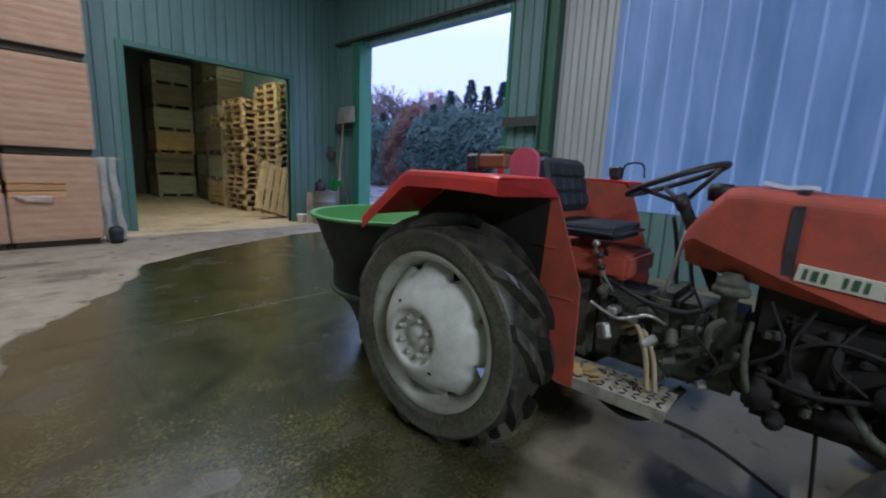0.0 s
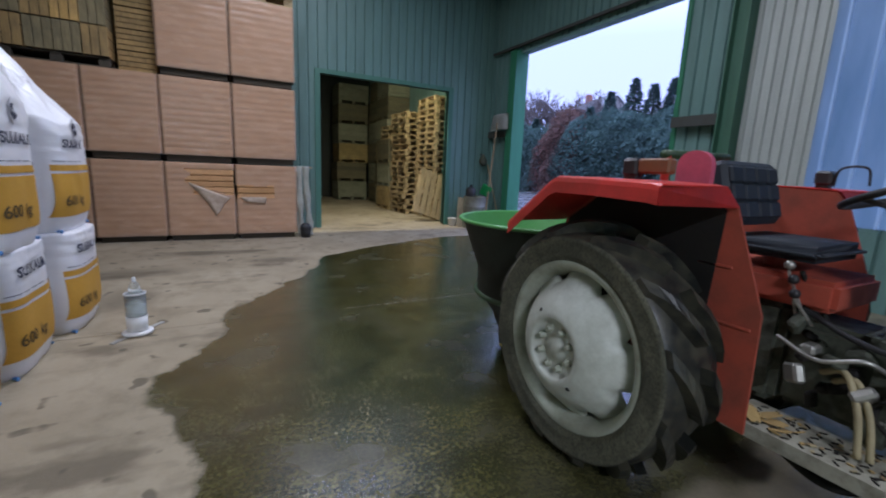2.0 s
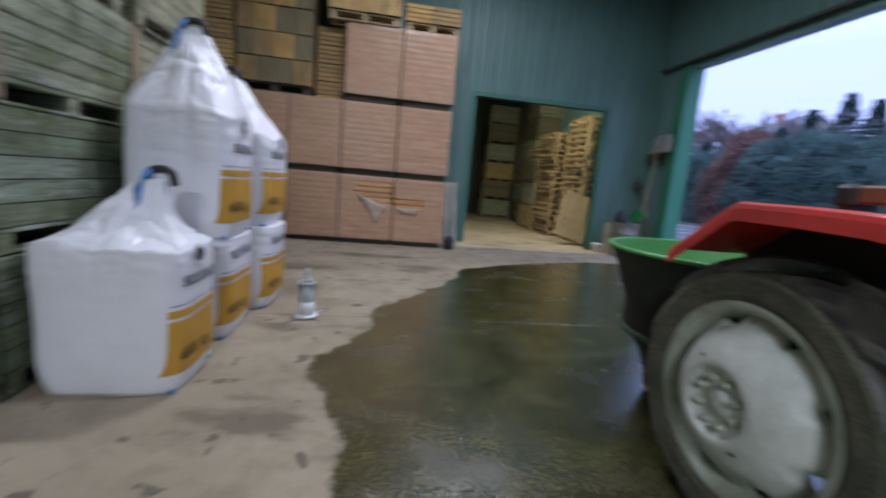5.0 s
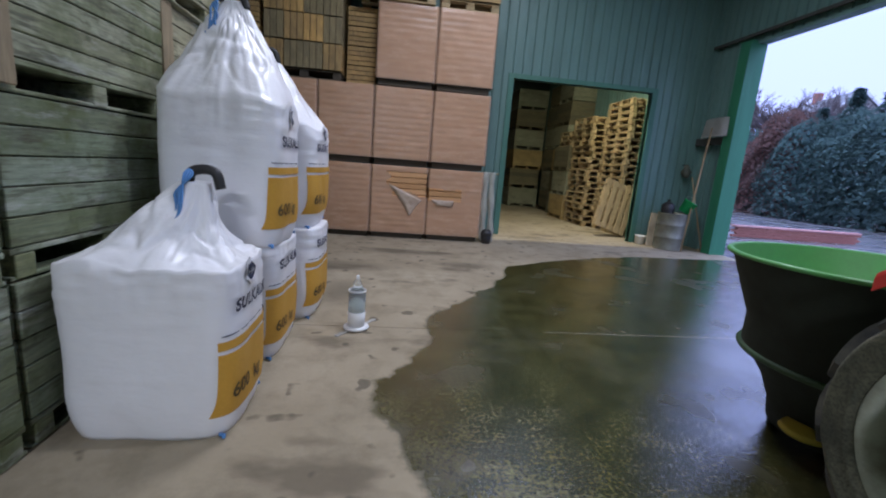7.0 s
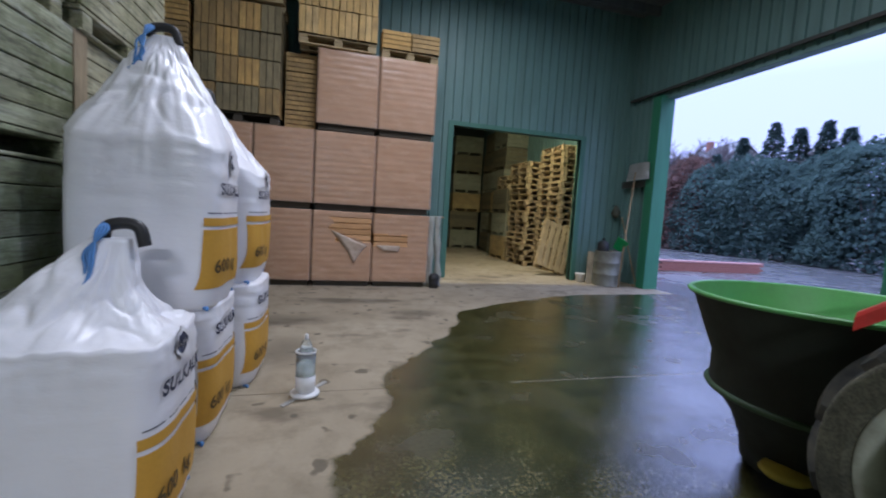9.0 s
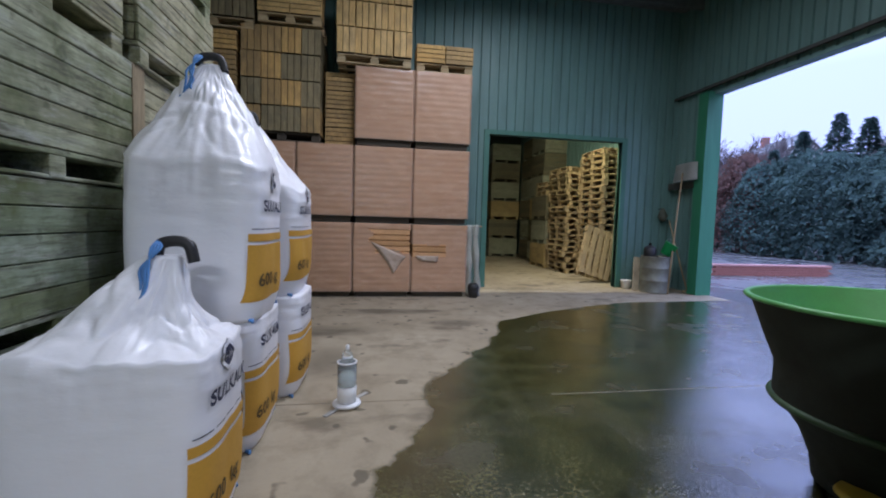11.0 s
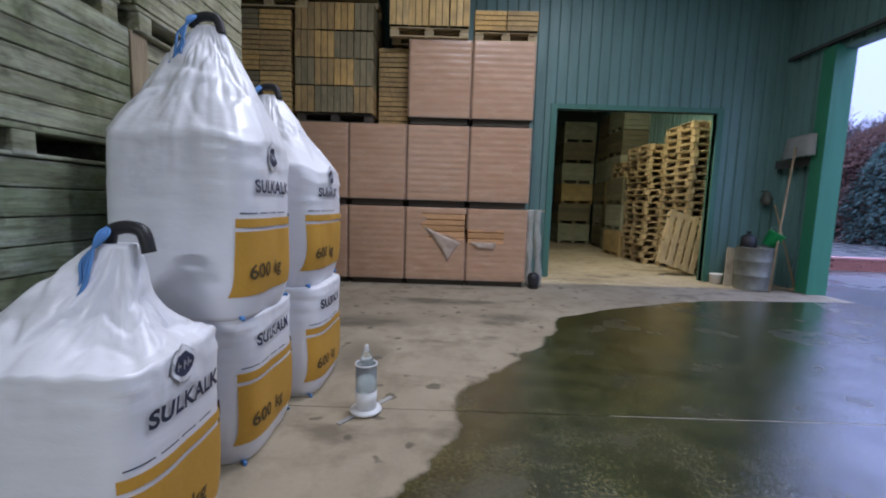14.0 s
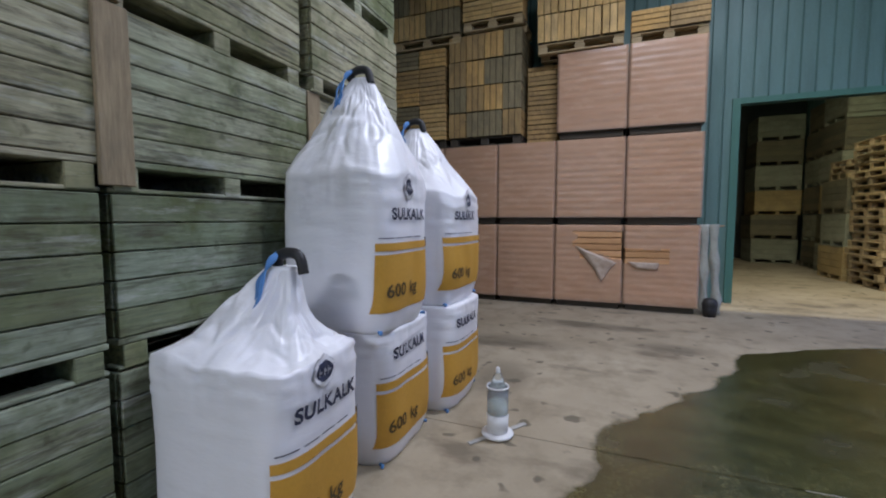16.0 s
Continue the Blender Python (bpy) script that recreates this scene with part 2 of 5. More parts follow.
M["badge"] = paint("pale_badge", (0.60, 0.62, 0.50), 0.4, 0, (0.3, 0.28, 0.2), 0.4)
M["badge_ink"] = paint("badge_ink", (0.04, 0.10, 0.05), 0.5)
M["asphalt"] = paint("wet_yard", (0.10, 0.10, 0.105), 0.14, 0, (0.06, 0.06, 0.06), 0.5, 0.6, 20)
M["asphalt"].node_tree.nodes["Principled BSDF"].inputs["Specular IOR Level"].default_value = 1.0
M["brick"] = paint("red_brick", (0.33, 0.12, 0.085), 0.7, 0, (0.16, 0.09, 0.07), 0.5, 9)
M["coping"] = paint("pink_coping", (0.55, 0.27, 0.24), 0.6, 0, (0.3, 0.18, 0.15), 0.5)
M["render_wall"] = paint("pale_render", (0.62, 0.60, 0.56), 0.8)
M["slate"] = paint("slate_roof", (0.12, 0.125, 0.14), 0.6, 0, (0.07, 0.07, 0.07), 0.5, 2)
M["window_glass"] = paint("dark_window", (0.03, 0.035, 0.04), 0.1)
M["bark"] = paint("bark", (0.10, 0.085, 0.07), 0.9)
M["twig"] = paint("bare_twigs", (0.13, 0.105, 0.10), 0.9)


def foliage(name, tones):
    k = Nodes(name)
    g = k.n.new("ShaderNodeNewGeometry")
    c = k.ramp(g.outputs["Random Per Island"], [(i / (len(tones) - 1), t) for i, t in enumerate(tones)])
    big = k.tex("noise", 0.5, 3, 0.6, (1, 1, 1), "World")
    c = k.mix(k.ramp(big, [(0.4, grey(0)), (0.7, grey(0.35))]), c, tuple(v * 0.5 for v in tones[0]))
    k.set("Base Color", c).set("Roughness", 0.8).set("Specular IOR Level", 0.1)
    tl = k.n.new("ShaderNodeBsdfTranslucent")
    k.l.new(c, tl.inputs[0])
    mx = k.n.new("ShaderNodeMixShader")
    mx.inputs[0].default_value = 0.5
    k.l.new(k.b.outputs[0], mx.inputs[1])
    k.l.new(tl.outputs[0], mx.inputs[2])
    k.l.new(mx.outputs[0], k.n["Material Output"].inputs[0])
    return k.mat


M["conifer"] = foliage("conifer_needles", [(0.08, 0.135, 0.13), (0.095, 0.155, 0.14), (0.065, 0.115, 0.115)])
M["hedge"] = foliage("hedge_leaves", [(0.085, 0.14, 0.13), (0.10, 0.16, 0.14), (0.07, 0.12, 0.115)])
M["autumn"] = foliage("autumn_leaves", [(0.19, 0.10, 0.085), (0.14, 0.10, 0.085), (0.22, 0.11, 0.09)])

# translucent cladding
k = Nodes("translucent_cladding")
nz = k.tex("noise", 1.2, 5, 0.6, (2, 2, 0.4), "World")
col = k.ramp(nz, [(0.3, (0.25, 0.37, 0.44)), (0.75, (0.46, 0.56, 0.62))])
tr = k.n.new("ShaderNodeBsdfTranslucent")
k.l.new(col, tr.inputs[0])
k.set("Base Color", col).set("Roughness", 0.35)
ms = k.n.new("ShaderNodeMixShader")
ms.inputs[0].default_value = 0.72
k.l.new(k.b.outputs[0], ms.inputs[1])
k.l.new(tr.outputs[0], ms.inputs[2])
k.l.new(ms.outputs[0], k.n["Material Output"].inputs[0])
M["panel"] = k.mat
# ribs take a paler copy, their brighter glow put into the colour
M["panel_rib_lit"] = k.mat.copy()
M["panel_rib_lit"].name = "translucent_rib"
for nd in M["panel_rib_lit"].node_tree.nodes:
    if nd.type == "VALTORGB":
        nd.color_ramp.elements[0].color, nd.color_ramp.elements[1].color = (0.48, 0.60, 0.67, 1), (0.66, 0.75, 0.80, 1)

# stretch film over the tray stacks
k = Nodes("stretch_film")
nz = k.tex("noise", 3, 5, 0.6, (1, 1, 3))
k.set("Base Color", k.ramp(nz, [(0.3, (0.66, 0.43, 0.295)), (0.8, (0.78, 0.55, 0.40))]))
k.set("Roughness", k.ramp(nz, [(0.3, grey(0.2)), (0.8, grey(0.34))])).bump(nz, 0.35, 0.01)
tp = k.n.new("ShaderNodeBsdfTransparent")
ms = k.n.new("ShaderNodeMixShader")
ms.inputs[0].default_value = 0.55
k.l.new(k.b.outputs[0], ms.inputs[1])
k.l.new(tp.outputs[0], ms.inputs[2])
k.l.new(ms.outputs[0], k.n["Material Output"].inputs[0])
M["film"] = k.mat
k = Nodes("torn_film")
nz = k.tex("noise", 14, 5, 0.6)
k.set("Base Color", k.ramp(nz, [(0.3, (0.42, 0.31, 0.23)), (0.8, (0.60, 0.50, 0.41))])).set("Roughness", 0.3).bump(nz, 0.5, 0.01)
M["flap"] = k.mat
k = Nodes("tray_board")
nz, fine = k.tex("noise", 6, 4, 0.6, (1, 1, 2)), k.tex("noise", 60, 3)
c = k.ramp(k.rnd(), [(0, (0.56, 0.31, 0.14)), (0.5, (0.64, 0.36, 0.17)), (1, (0.50, 0.27, 0.115))])
c = k.mix(k.ramp(nz, [(0.4, grey(0)), (0.8, grey(0.4))]), c, (0.28, 0.14, 0.06))
k.set("Base Color", c).set("Roughness", 0.7).bump(fine, 0.2, 0.004)
M["tray"] = k.mat

# woven bag fabric
k = Nodes("white_woven_fabric")
weave = k.tex("noise", 420, 1, 0.5, (1, 1, 0.4))
soft = k.tex("noise", 2.2, 5, 0.6)
fold = k.tex("noise", 5, 6, 0.6, (1, 1, 2.6))
c = k.ramp(soft, [(0.3, (0.79, 0.79, 0.82)), (0.75, (0.87, 0.87, 0.90))])
c = k.mix(k.ramp(fold, [(0.55, grey(0)), (0.85, grey(0.2))]), c, (0.62, 0.61, 0.57))
k.set("Base Color", c).set("Roughness", k.ramp(soft, [(0.3, grey(0.26)), (0.7, grey(0.42))]))
hm = k.n.new("ShaderNodeMath")
hm.operation = "MULTIPLY_ADD"
hm.inputs[1].default_value = 0.012
k.l.new(weave, hm.inputs[0])
k.l.new(fold, hm.inputs[2])
k.bump(hm.outputs[0], 0.3, 0.015)
k.b.inputs["Subsurface Weight"].default_value = 0.15
k.b.inputs["Subsurface Radius"].default_value = (0.05, 0.05, 0.05)
M["bag"] = k.mat

# clear plastic of the gauge
k = Nodes("clear_plastic")
k.set("Base Color", (0.92, 0.97, 0.97)).set("Roughness", 0.06).set("Transmission Weight", 0.85).set("IOR", 1.25)
M["clear"] = k.mat
k = Nodes("water_in_gauge")
k.set("Base Color", (0.75, 0.86, 0.88)).set("Roughness", 0.05).set("Transmission Weight", 0.7).set("IOR", 1.33)
M["water"] = k.mat

# concrete floor with the wet patch
k = Nodes("concrete_floor")
geo = k.n.new("ShaderNodeNewGeometry").outputs["Position"]
big = k.tex("noise", 0.55, 6, 0.62, (1, 1, 1), "World")
mid = k.tex("noise", 3.2, 6, 0.68, (1, 1, 1), "World")
fine = k.tex("noise", 38, 4, 0.7, (1, 1, 1), "World")
edge = k.tex("noise", 1.6, 7, 0.62, (1, 1, 1), "World")
dry = k.ramp(big, [(0.3, (0.285, 0.235, 0.16)), (0.55, (0.385, 0.325, 0.23)), (0.75, (0.46, 0.40, 0.295))])
dry = k.mix(k.ramp(mid, [(0.47, grey(0)), (0.70, grey(0.65))]), dry, (0.195, 0.16, 0.105))
dry = k.mix(k.ramp(fine, [(0.5, grey(0)), (0.8, grey(0.3))]), dry, (0.24, 0.21, 0.17))
sep = k.n.new("ShaderNodeSeparateXYZ")
k.l.new(geo, sep.inputs[0])


def calc(op, a, b):
    m = k.n.new("ShaderNodeMath")
    m.operation = op
    for i, v in enumerate((a, b)):
        if isinstance(v, (int, float)):
            m.inputs[i].default_value = v
        else:
            k.l.new(v, m.inputs[i])
    return m.outputs[0]


# the shoreline of the wet patch: x along y
shore = [(0.0, -0.1), (3.4, -0.12), (4.1, -0.26), (4.45, -0.33), (4.9, -0.03), (5.55, 0.02), (6.3, 0.57), (7.1, 1.09), (7.8, 1.34), (8.6, 2.75), (9.1, 4.1), (9.25, 6.4)]
yn = calc("DIVIDE", sep.outputs[1], 10.0)
line = k.ramp(yn, [(y / 10, grey((x + 1) / 8)) for y, x in shore])
line = calc("SUBTRACT", calc("MULTIPLY", line, 8.0), 1.0)
jag = calc("MULTIPLY", calc("SUBTRACT", edge, 0.5), 0.55)
wet = k.n.new("ShaderNodeMapRange")
wet.interpolation_type = "SMOOTHSTEP"
wet.inputs["From Min"].default_value, wet.inputs["From Max"].default_value = -0.02, 0.05
k.l.new(calc("SUBTRACT", calc("ADD", sep.outputs[0], jag), line), wet.inputs["Value"])
wet = wet.outputs[0]
edge_s = k.n.new("ShaderNodeMapRange")
edge_s.interpolation_type = "SMOOTHSTEP"
edge_s.inputs["From Min"].default_value, edge_s.inputs["From Max"].default_value = 1.7, 2.0
k.l.new(calc("ADD", calc("SUBTRACT", sep.outputs[1], calc("MULTIPLY", sep.outputs[0], 0.3)), calc("MULTIPLY", jag, 1.6)), edge_s.inputs["Value"])
wet = calc("MULTIPLY", wet, calc("ADD", calc("MULTIPLY", edge_s.outputs[0], 0.62), 0.38))
damp = k.ramp(mid, [(0.32, (0.020, 0.021, 0.006)), (0.52, (0.050, 0.050, 0.015)), (0.75, (0.095, 0.09, 0.030))])
# a few dark oil marks on the dry part
oil = k.tex("noise", 1.15, 4, 0.55, (0.8, 1.6, 1), "World")
dry = k.mix(k.ramp(oil, [(0.57, grey(0)), (0.66, grey(0.75))]), dry, (0.135, 0.11, 0.075))
# four soft dark ovals set into the dry colour
for sx, sy, rx, ry in ((-0.95, 7.4, 0.8, 0.32), (-0.15, 8.45, 1.0, 0.26), (0.75, 7.75, 0.5, 0.2), (-0.75, 6.3, 0.3, 0.5)):
    ex = calc("DIVIDE", calc("SUBTRACT", sep.outputs[0], sx), rx)
    ey = calc("DIVIDE", calc("SUBTRACT", sep.outputs[1], sy), ry)
    far = calc("ADD", calc("ADD", calc("MULTIPLY", ex, ex), calc("MULTIPLY", ey, ey)), calc("MULTIPLY", calc("SUBTRACT", mid, 0.5), 2.2))
    dry = k.mix(k.ramp(far, [(0.0, grey(0.62)), (0.9, grey(0.0))]), dry, (0.12, 0.10, 0.07))
spot = k.tex("noise", 5.5, 2, 0.4, (1, 1, 1), "World")
dry = k.mix(k.ramp(spot, [(0.655, grey(0)), (0.70, grey(0.75))]), dry, (0.10, 0.085, 0.06))
film = k.tex("noise", 1.7, 3, 0.5, (1, 1, 1), "World")
grit = k.tex("noise", 50.0, 4, 0.68, (1, 1, 1), "World")
wet_rough = k.ramp(film, [(0.35, grey(0.14)), (0.55, grey(0.22)), (0.72, grey(0.36))])
damp = k.mix(k.ramp(film, [(0.5, grey(0)), (0.68, grey(0.5))]), damp, (0.105, 0.098, 0.066))
damp = k.mix(calc("MULTIPLY", k.ramp(grit, [(0.48, grey(0)), (0.70, grey(0.8))]), k.ramp(mid, [(0.38, grey(0.45)), (0.62, grey(1.0))])), damp, (0.17, 0.16, 0.07))
damp = k.mix(k.ramp(fine, [(0.46, grey(0)), (0.7, grey(0.65))]), damp, (0.025, 0.022, 0.012))
k.set("Base Color", k.mix(wet, dry, damp))
k.set("Specular IOR Level", k.mix(wet, grey(0.35), grey(0.5)))
k.set("IOR", k.mix(wet, grey(1.45), grey(1.6)))
k.set("Coat Weight", calc("MULTIPLY", wet, k.ramp(film, [(0.36, grey(1.0)), (0.56, grey(0.8)), (0.7, grey(0.4))]))).set("Coat Roughness", k.ramp(mid, [(0.35, grey(0.07)), (0.65, grey(0.16))])).set("Coat IOR", 1.5)
dry_rough = k.ramp(big, [(0.3, grey(0.7)), (0.7, grey(0.88))])
k.set("Roughness", k.mix(wet, dry_rough, wet_rough))
k.bump(k.mix(wet, fine, k.mix(0.85, mid, grit)), 0.30, 0.010)
k.l.new(k.b.inputs["Normal"].links[0].from_socket, k.b.inputs["Coat Normal"])
M["floor"] = k.mat

# ---------------------------------------------------------------- building helpers
MESHES = {}


def add_box(bm, x0, x1, y0, y1, z0, z1):
    vs = [bm.verts.new((x, y, z)) for z in (z0, z1) for y in (y0, y1) for x in (x0, x1)]
    for f in ((0, 2, 3, 1), (4, 5, 7, 6), (0, 1, 5, 4), (2, 6, 7, 3), (0, 4, 6, 2), (1, 3, 7, 5)):
        bm.faces.new([vs[i] for i in f])


def mesh_of(bm, name, mat, smooth=False):
    bmesh.ops.recalc_face_normals(bm, faces=bm.faces)
    me = bpy.data.meshes.new(name)
    bm.to_mesh(me)
    bm.free()
    if mat:
        me.materials.append(M[mat])
    if smooth:
        for p in me.polygons:
            p.use_smooth = True
    return me


def part(name, bm, mat, parent=None, label="", smooth=False, at=None):
    ob = new(name, mesh_of(bm, name, mat, smooth))
    if parent:
        ob.parent = parent
    if at is not None:
        ob.matrix_basis = at
    if label:
        ob["label"] = label
    return ob


def piece(name, size, mat, at, parent, label="", bev=0.004):
    """A bevelled board of that size with its centre at the pose; alike pieces share one mesh."""
    key = (tuple(round(s, 4) for s in size), mat, bev)
    if key not in MESHES:
        bm = bmesh.new()
        h = [s / 2 for s in size]
        add_box(bm, -h[0], h[0], -h[1], h[1], -h[2], h[2])
        if bev:
            bmesh.ops.bevel(bm, geom=bm.edges[:], offset=min(bev, min(size) * 0.3), segments=1, affect="EDGES")
        MESHES[key] = mesh_of(bm, name, mat)
    ob = new(name, MESHES[key])
    ob.parent = parent
    ob.matrix_basis = at if isinstance(at, Matrix) else Matrix.Translation(at)
    if label:
        ob["label"] = label
    return ob


def thing(name, m, label, category, group=""):
    ob = new(name)
    ob.empty_display_size = 0.1
    ob.matrix_basis = m
    return tagged(ob, label, category, group)


def lathe(profile, segs=32, bm=None, m=None):
    """Turned shape from (radius, height) pairs."""
    bm = bm or bmesh.new()
    m = m or Matrix()
    rings = []
    for r, z in profile:
        if r < 1e-5:
            rings.append([bm.verts.new(m @ Vector((0, 0, z)))])
        else:
            rings.append([bm.verts.new(m @ Vector((r * math.cos(2 * math.pi * i / segs), r * math.sin(2 * math.pi * i / segs), z))) for i in range(segs)])
    for a, b in zip(rings, rings[1:]):
        for i in range(segs):
            j = (i + 1) % segs
            q = [a[i % len(a)], a[j % len(a)], b[j % len(b)], b[i % len(b)]]
            q = list(dict.fromkeys(q))
            if len(q) > 2:
                bm.faces.new(q)
    return bm


def tube(points, radius, segs=8, bm=None, radii=None, closed=False):
    """A round bar along a line of points."""
    bm = bm or bmesh.new()
    pts = [Vector(p) for p in points]
    rings, n = [], len(pts)
    side = None
    for i, p in enumerate(pts):
        d = (pts[(i + 1) % n] - pts[i - 1]) if closed else (pts[min(i + 1, n - 1)] - pts[max(i - 1, 0)])
        d.normalize()
        if side is None:
            side = d.orthogonal().normalized()
        side = (side - d * side.dot(d)).normalized()
        up = d.cross(side)
        r = radii[i] if radii else radius
        rings.append([bm.verts.new(p + r * (math.cos(2 * math.pi * a / segs) * side + math.sin(2 * math.pi * a / segs) * up)) for a in range(segs)])
    pairs = list(zip(rings, rings[1:])) + ([(rings[-1], rings[0])] if closed else [])
    for a, b in pairs:
        for i in range(segs):
            j = (i + 1) % segs
            bm.faces.new((a[i], a[j], b[j], b[i]))
    if not closed:
        bm.faces.new(rings[0][::-1])
        bm.faces.new(rings[-1])
    return bm


def bend(points, steps=8):
    """A smooth line through a few points."""
    pts = [Vector(p) for p in points]
    pts = [pts[0] * 2 - pts[1]] + pts + [pts[-1] * 2 - pts[-2]]
    out = []
    for a, b, c, d in zip(pts, pts[1:], pts[2:], pts[3:]):
        for s in range(steps):
            t = s / steps
            out.append(0.5 * (2 * b + (c - a) * t + (2 * a - 5 * b + 4 * c - d) * t * t + (3 * b - a - 3 * c + d) * t ** 3))
    return out + [pts[-2]]


def plate(outline, thick, bm=None, m=None):
    """A flat outline (x, y) given thickness along z."""
    bm = bm or bmesh.new()
    m = m or Matrix()
    lo = [bm.verts.new(m @ Vector((x, y, 0))) for x, y in outline]
    hi = [bm.verts.new(m @ Vector((x, y, thick))) for x, y in outline]
    bm.faces.new(lo[::-1])
    bm.faces.new(hi)
    n = len(lo)
    for i in range(n):
        bm.faces.new((lo[i], lo[(i + 1) % n], hi[(i + 1) % n], hi[i]))
    return bm


def ribbed(bm, m, u0, u1, z0, z1, pitch=0.195, depth=0.03, groove=0.04, back=0.1):
    """Profiled sheet in the local u-z plane; +v is the room side, the back is flat."""
    us = [(u0, 0.0)]
    u = math.ceil(u0 / pitch) * pitch
    while u + groove + 0.02 < u1:
        if u > u0 + 0.01:
            us += [(u, 0.0), (u + 0.011, -depth), (u + groove - 0.011, -depth), (u + groove, 0.0)]
        u += pitch
    us.append((u1, 0.0))
    lo = [bm.verts.new(m @ Vector((a, b, z0))) for a, b in us]
    hi = [bm.verts.new(m @ Vector((a, b, z1))) for a, b in us]
    for i in range(len(us) - 1):
        bm.faces.new((lo[i], lo[i + 1], hi[i + 1], hi[i]))
    bl = [bm.verts.new(m @ Vector((a, -back, z))) for a, z in ((u0, z0), (u1, z0), (u1, z1), (u0, z1))]
    bm.faces.new((bl[0], bl[3], bl[2], bl[1]))
    bm.faces.new((lo[0], hi[0], bl[3], bl[0]))
    bm.faces.new((lo[-1], bl[1], bl[2], hi[-1]))
    bm.faces.new([*hi, bl[2], bl[3]])
    bm.faces.new([*lo[::-1], bl[0], bl[1]])


def setting(name, bm, mat, label, smooth=False):
    return tagged(new(name, mesh_of(bm, name, mat, smooth)), label, kind="structure")


# ---------------------------------------------------------------- structure
X_E, Y_N, X_W, Y_S, Z_TOP = 6.33, 10.88, -5.2, -5.0, 6.1
D_L, D_R, D_H = 1.97, 4.99, 3.2
O_S, O_N, O_H = 5.91, 9.80, 4.09
NORTH = Matrix.Translation((0, Y_N, 0)) @ Matrix.Rotation(math.pi, 4, "Z")   # u = -x
EAST = Matrix.Translation((X_E, 0, 0)) @ Matrix.Rotation(math.pi / 2, 4, "Z")  # u = y, room side -x
WEST = Matrix.Translation((X_W, 0, 0)) @ Matrix.Rotation(-math.pi / 2, 4, "Z")
SOUTH = Matrix.Translation((0, Y_S, 0))

bm = bmesh.new()
ribbed(bm, NORTH, -X_E + 0.001, -D_R, 0, D_H)
ribbed(bm, NORTH, -D_L, -X_W, 0, D_H)
ribbed(bm, NORTH, -X_E + 0.001, -X_W, D_H, Z_TOP)
setting("wall_north", bm, "sheet", "green-grey profiled steel sheet wall with wide doorway")
bm = bmesh.new()
ribbed(bm, EAST, O_N + 0.004, Y_N + 0.1, 0, O_H)
ribbed(bm, EAST, 4.93, O_S - 0.004, 0, O_H)
ribbed(bm, EAST, 4.93, Y_N + 0.1, O_H, Z_TOP)
setting("wall_east", bm, "sheet", "green-grey profiled steel wall with open gateway")
bm = bmesh.new()
ribbed(bm, EAST, 4.1, 4.93, 0, Z_TOP, 0.118, 0.03, 0.05)
setting("wall_east_strip", bm, "galv", "pale galvanised profiled sheet strip beside green column")
bm = bmesh.new()
us = []
u = Y_S
while u < 4.1:
    us += [(u, 0.0), (u + 0.255, 0.0), (u + 0.265, 0.026), (u + 0.288, 0.026)]
    u += 0.3
us = [p for p in us if p[0] < 4.09] + [(4.1, 0.0)]
rows = [[bm.verts.new(EAST @ Vector((a, b - t, z))) for a, b in us] for z, t in ((0.9, 0.0), (Z_TOP, 0.0), (Z_TOP, 0.004), (0.9, 0.004))]
for a, b in zip(rows, rows[1:] + rows[:1]):
    for i in range(len(us) - 1):
        bm.faces.new((a[i], a[i + 1], b[i + 1], b[i]))
cladding = setting("wall_east_translucent", bm, "panel", "translucent ribbed cladding glowing blue with daylight")
cladding.data.materials.append(M["panel_rib_lit"])
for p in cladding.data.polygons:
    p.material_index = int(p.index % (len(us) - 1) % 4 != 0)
bm = bmesh.new()
ribbed(bm, EAST, Y_S, 4.1, 0, 0.9)
setting("wall_east_plinth", bm, "sheet", "green-grey sheet below the translucent cladding")
bm = bmesh.new()
ribbed(bm, WEST, -Y_N, -Y_S, 0, Z_TOP)
setting("wall_west", bm, "sheet", "green-grey profiled steel sheet wall")
bm = bmesh.new()
ribbed(bm, SOUTH, X_W, X_E, 0, Z_TOP)
setting("wall_south", bm, "sheet", "green-grey profiled steel sheet wall")
bm = bmesh.new()
add_box(bm, X_W - 0.1, X_E + 0.1, Y_S - 0.1, Y_N + 0.1, Z_TOP, Z_TOP + 0.12)
for i in range(9):
    y = Y_S + 0.9 + i * 1.8
    add_box(bm, X_W, X_E, y, y + 0.08, Z_TOP - 0.18, Z_TOP)
setting("ceiling", bm, "roof", "dark steel roof sheeting on purlins")

# floor slabs and joints
floor = tagged(new("floor"), "worn concrete floor, half of it wet and dark", kind="structure")
for x0, x1, y0, y1 in ((X_W, 0.5805, Y_S, 5.36), (0.582, X_E + 0.1, Y_S, 5.36), (X_W, X_E + 0.1, 5.368, Y_N + 0.1), (1.4, X_E + 0.1, Y_N + 0.1, 20.6)):
    bm = bmesh.new()
    add_box(bm, x0, x1, y0, y1, -0.06, 0)
    part("slab", bm, "floor", floor)
bm = bmesh.new()
add_box(bm, 1.05, X_E - 1.4, 5.3602, 5.3678, -0.05, -0.001)
part("joint_filler", bm, "concrete_lump", floor, "pale grit in the slab joint")
bm = bmesh.new()
R = 900.0
vs = [bm.verts.new((x * R, y * R, -0.05)) for x, y in ((-1, -1), (1, -1), (1, 1), (-1, 1))]
bm.faces.new(vs)
setting("ground", bm, "asphalt", "wet dark asphalt yard outside")

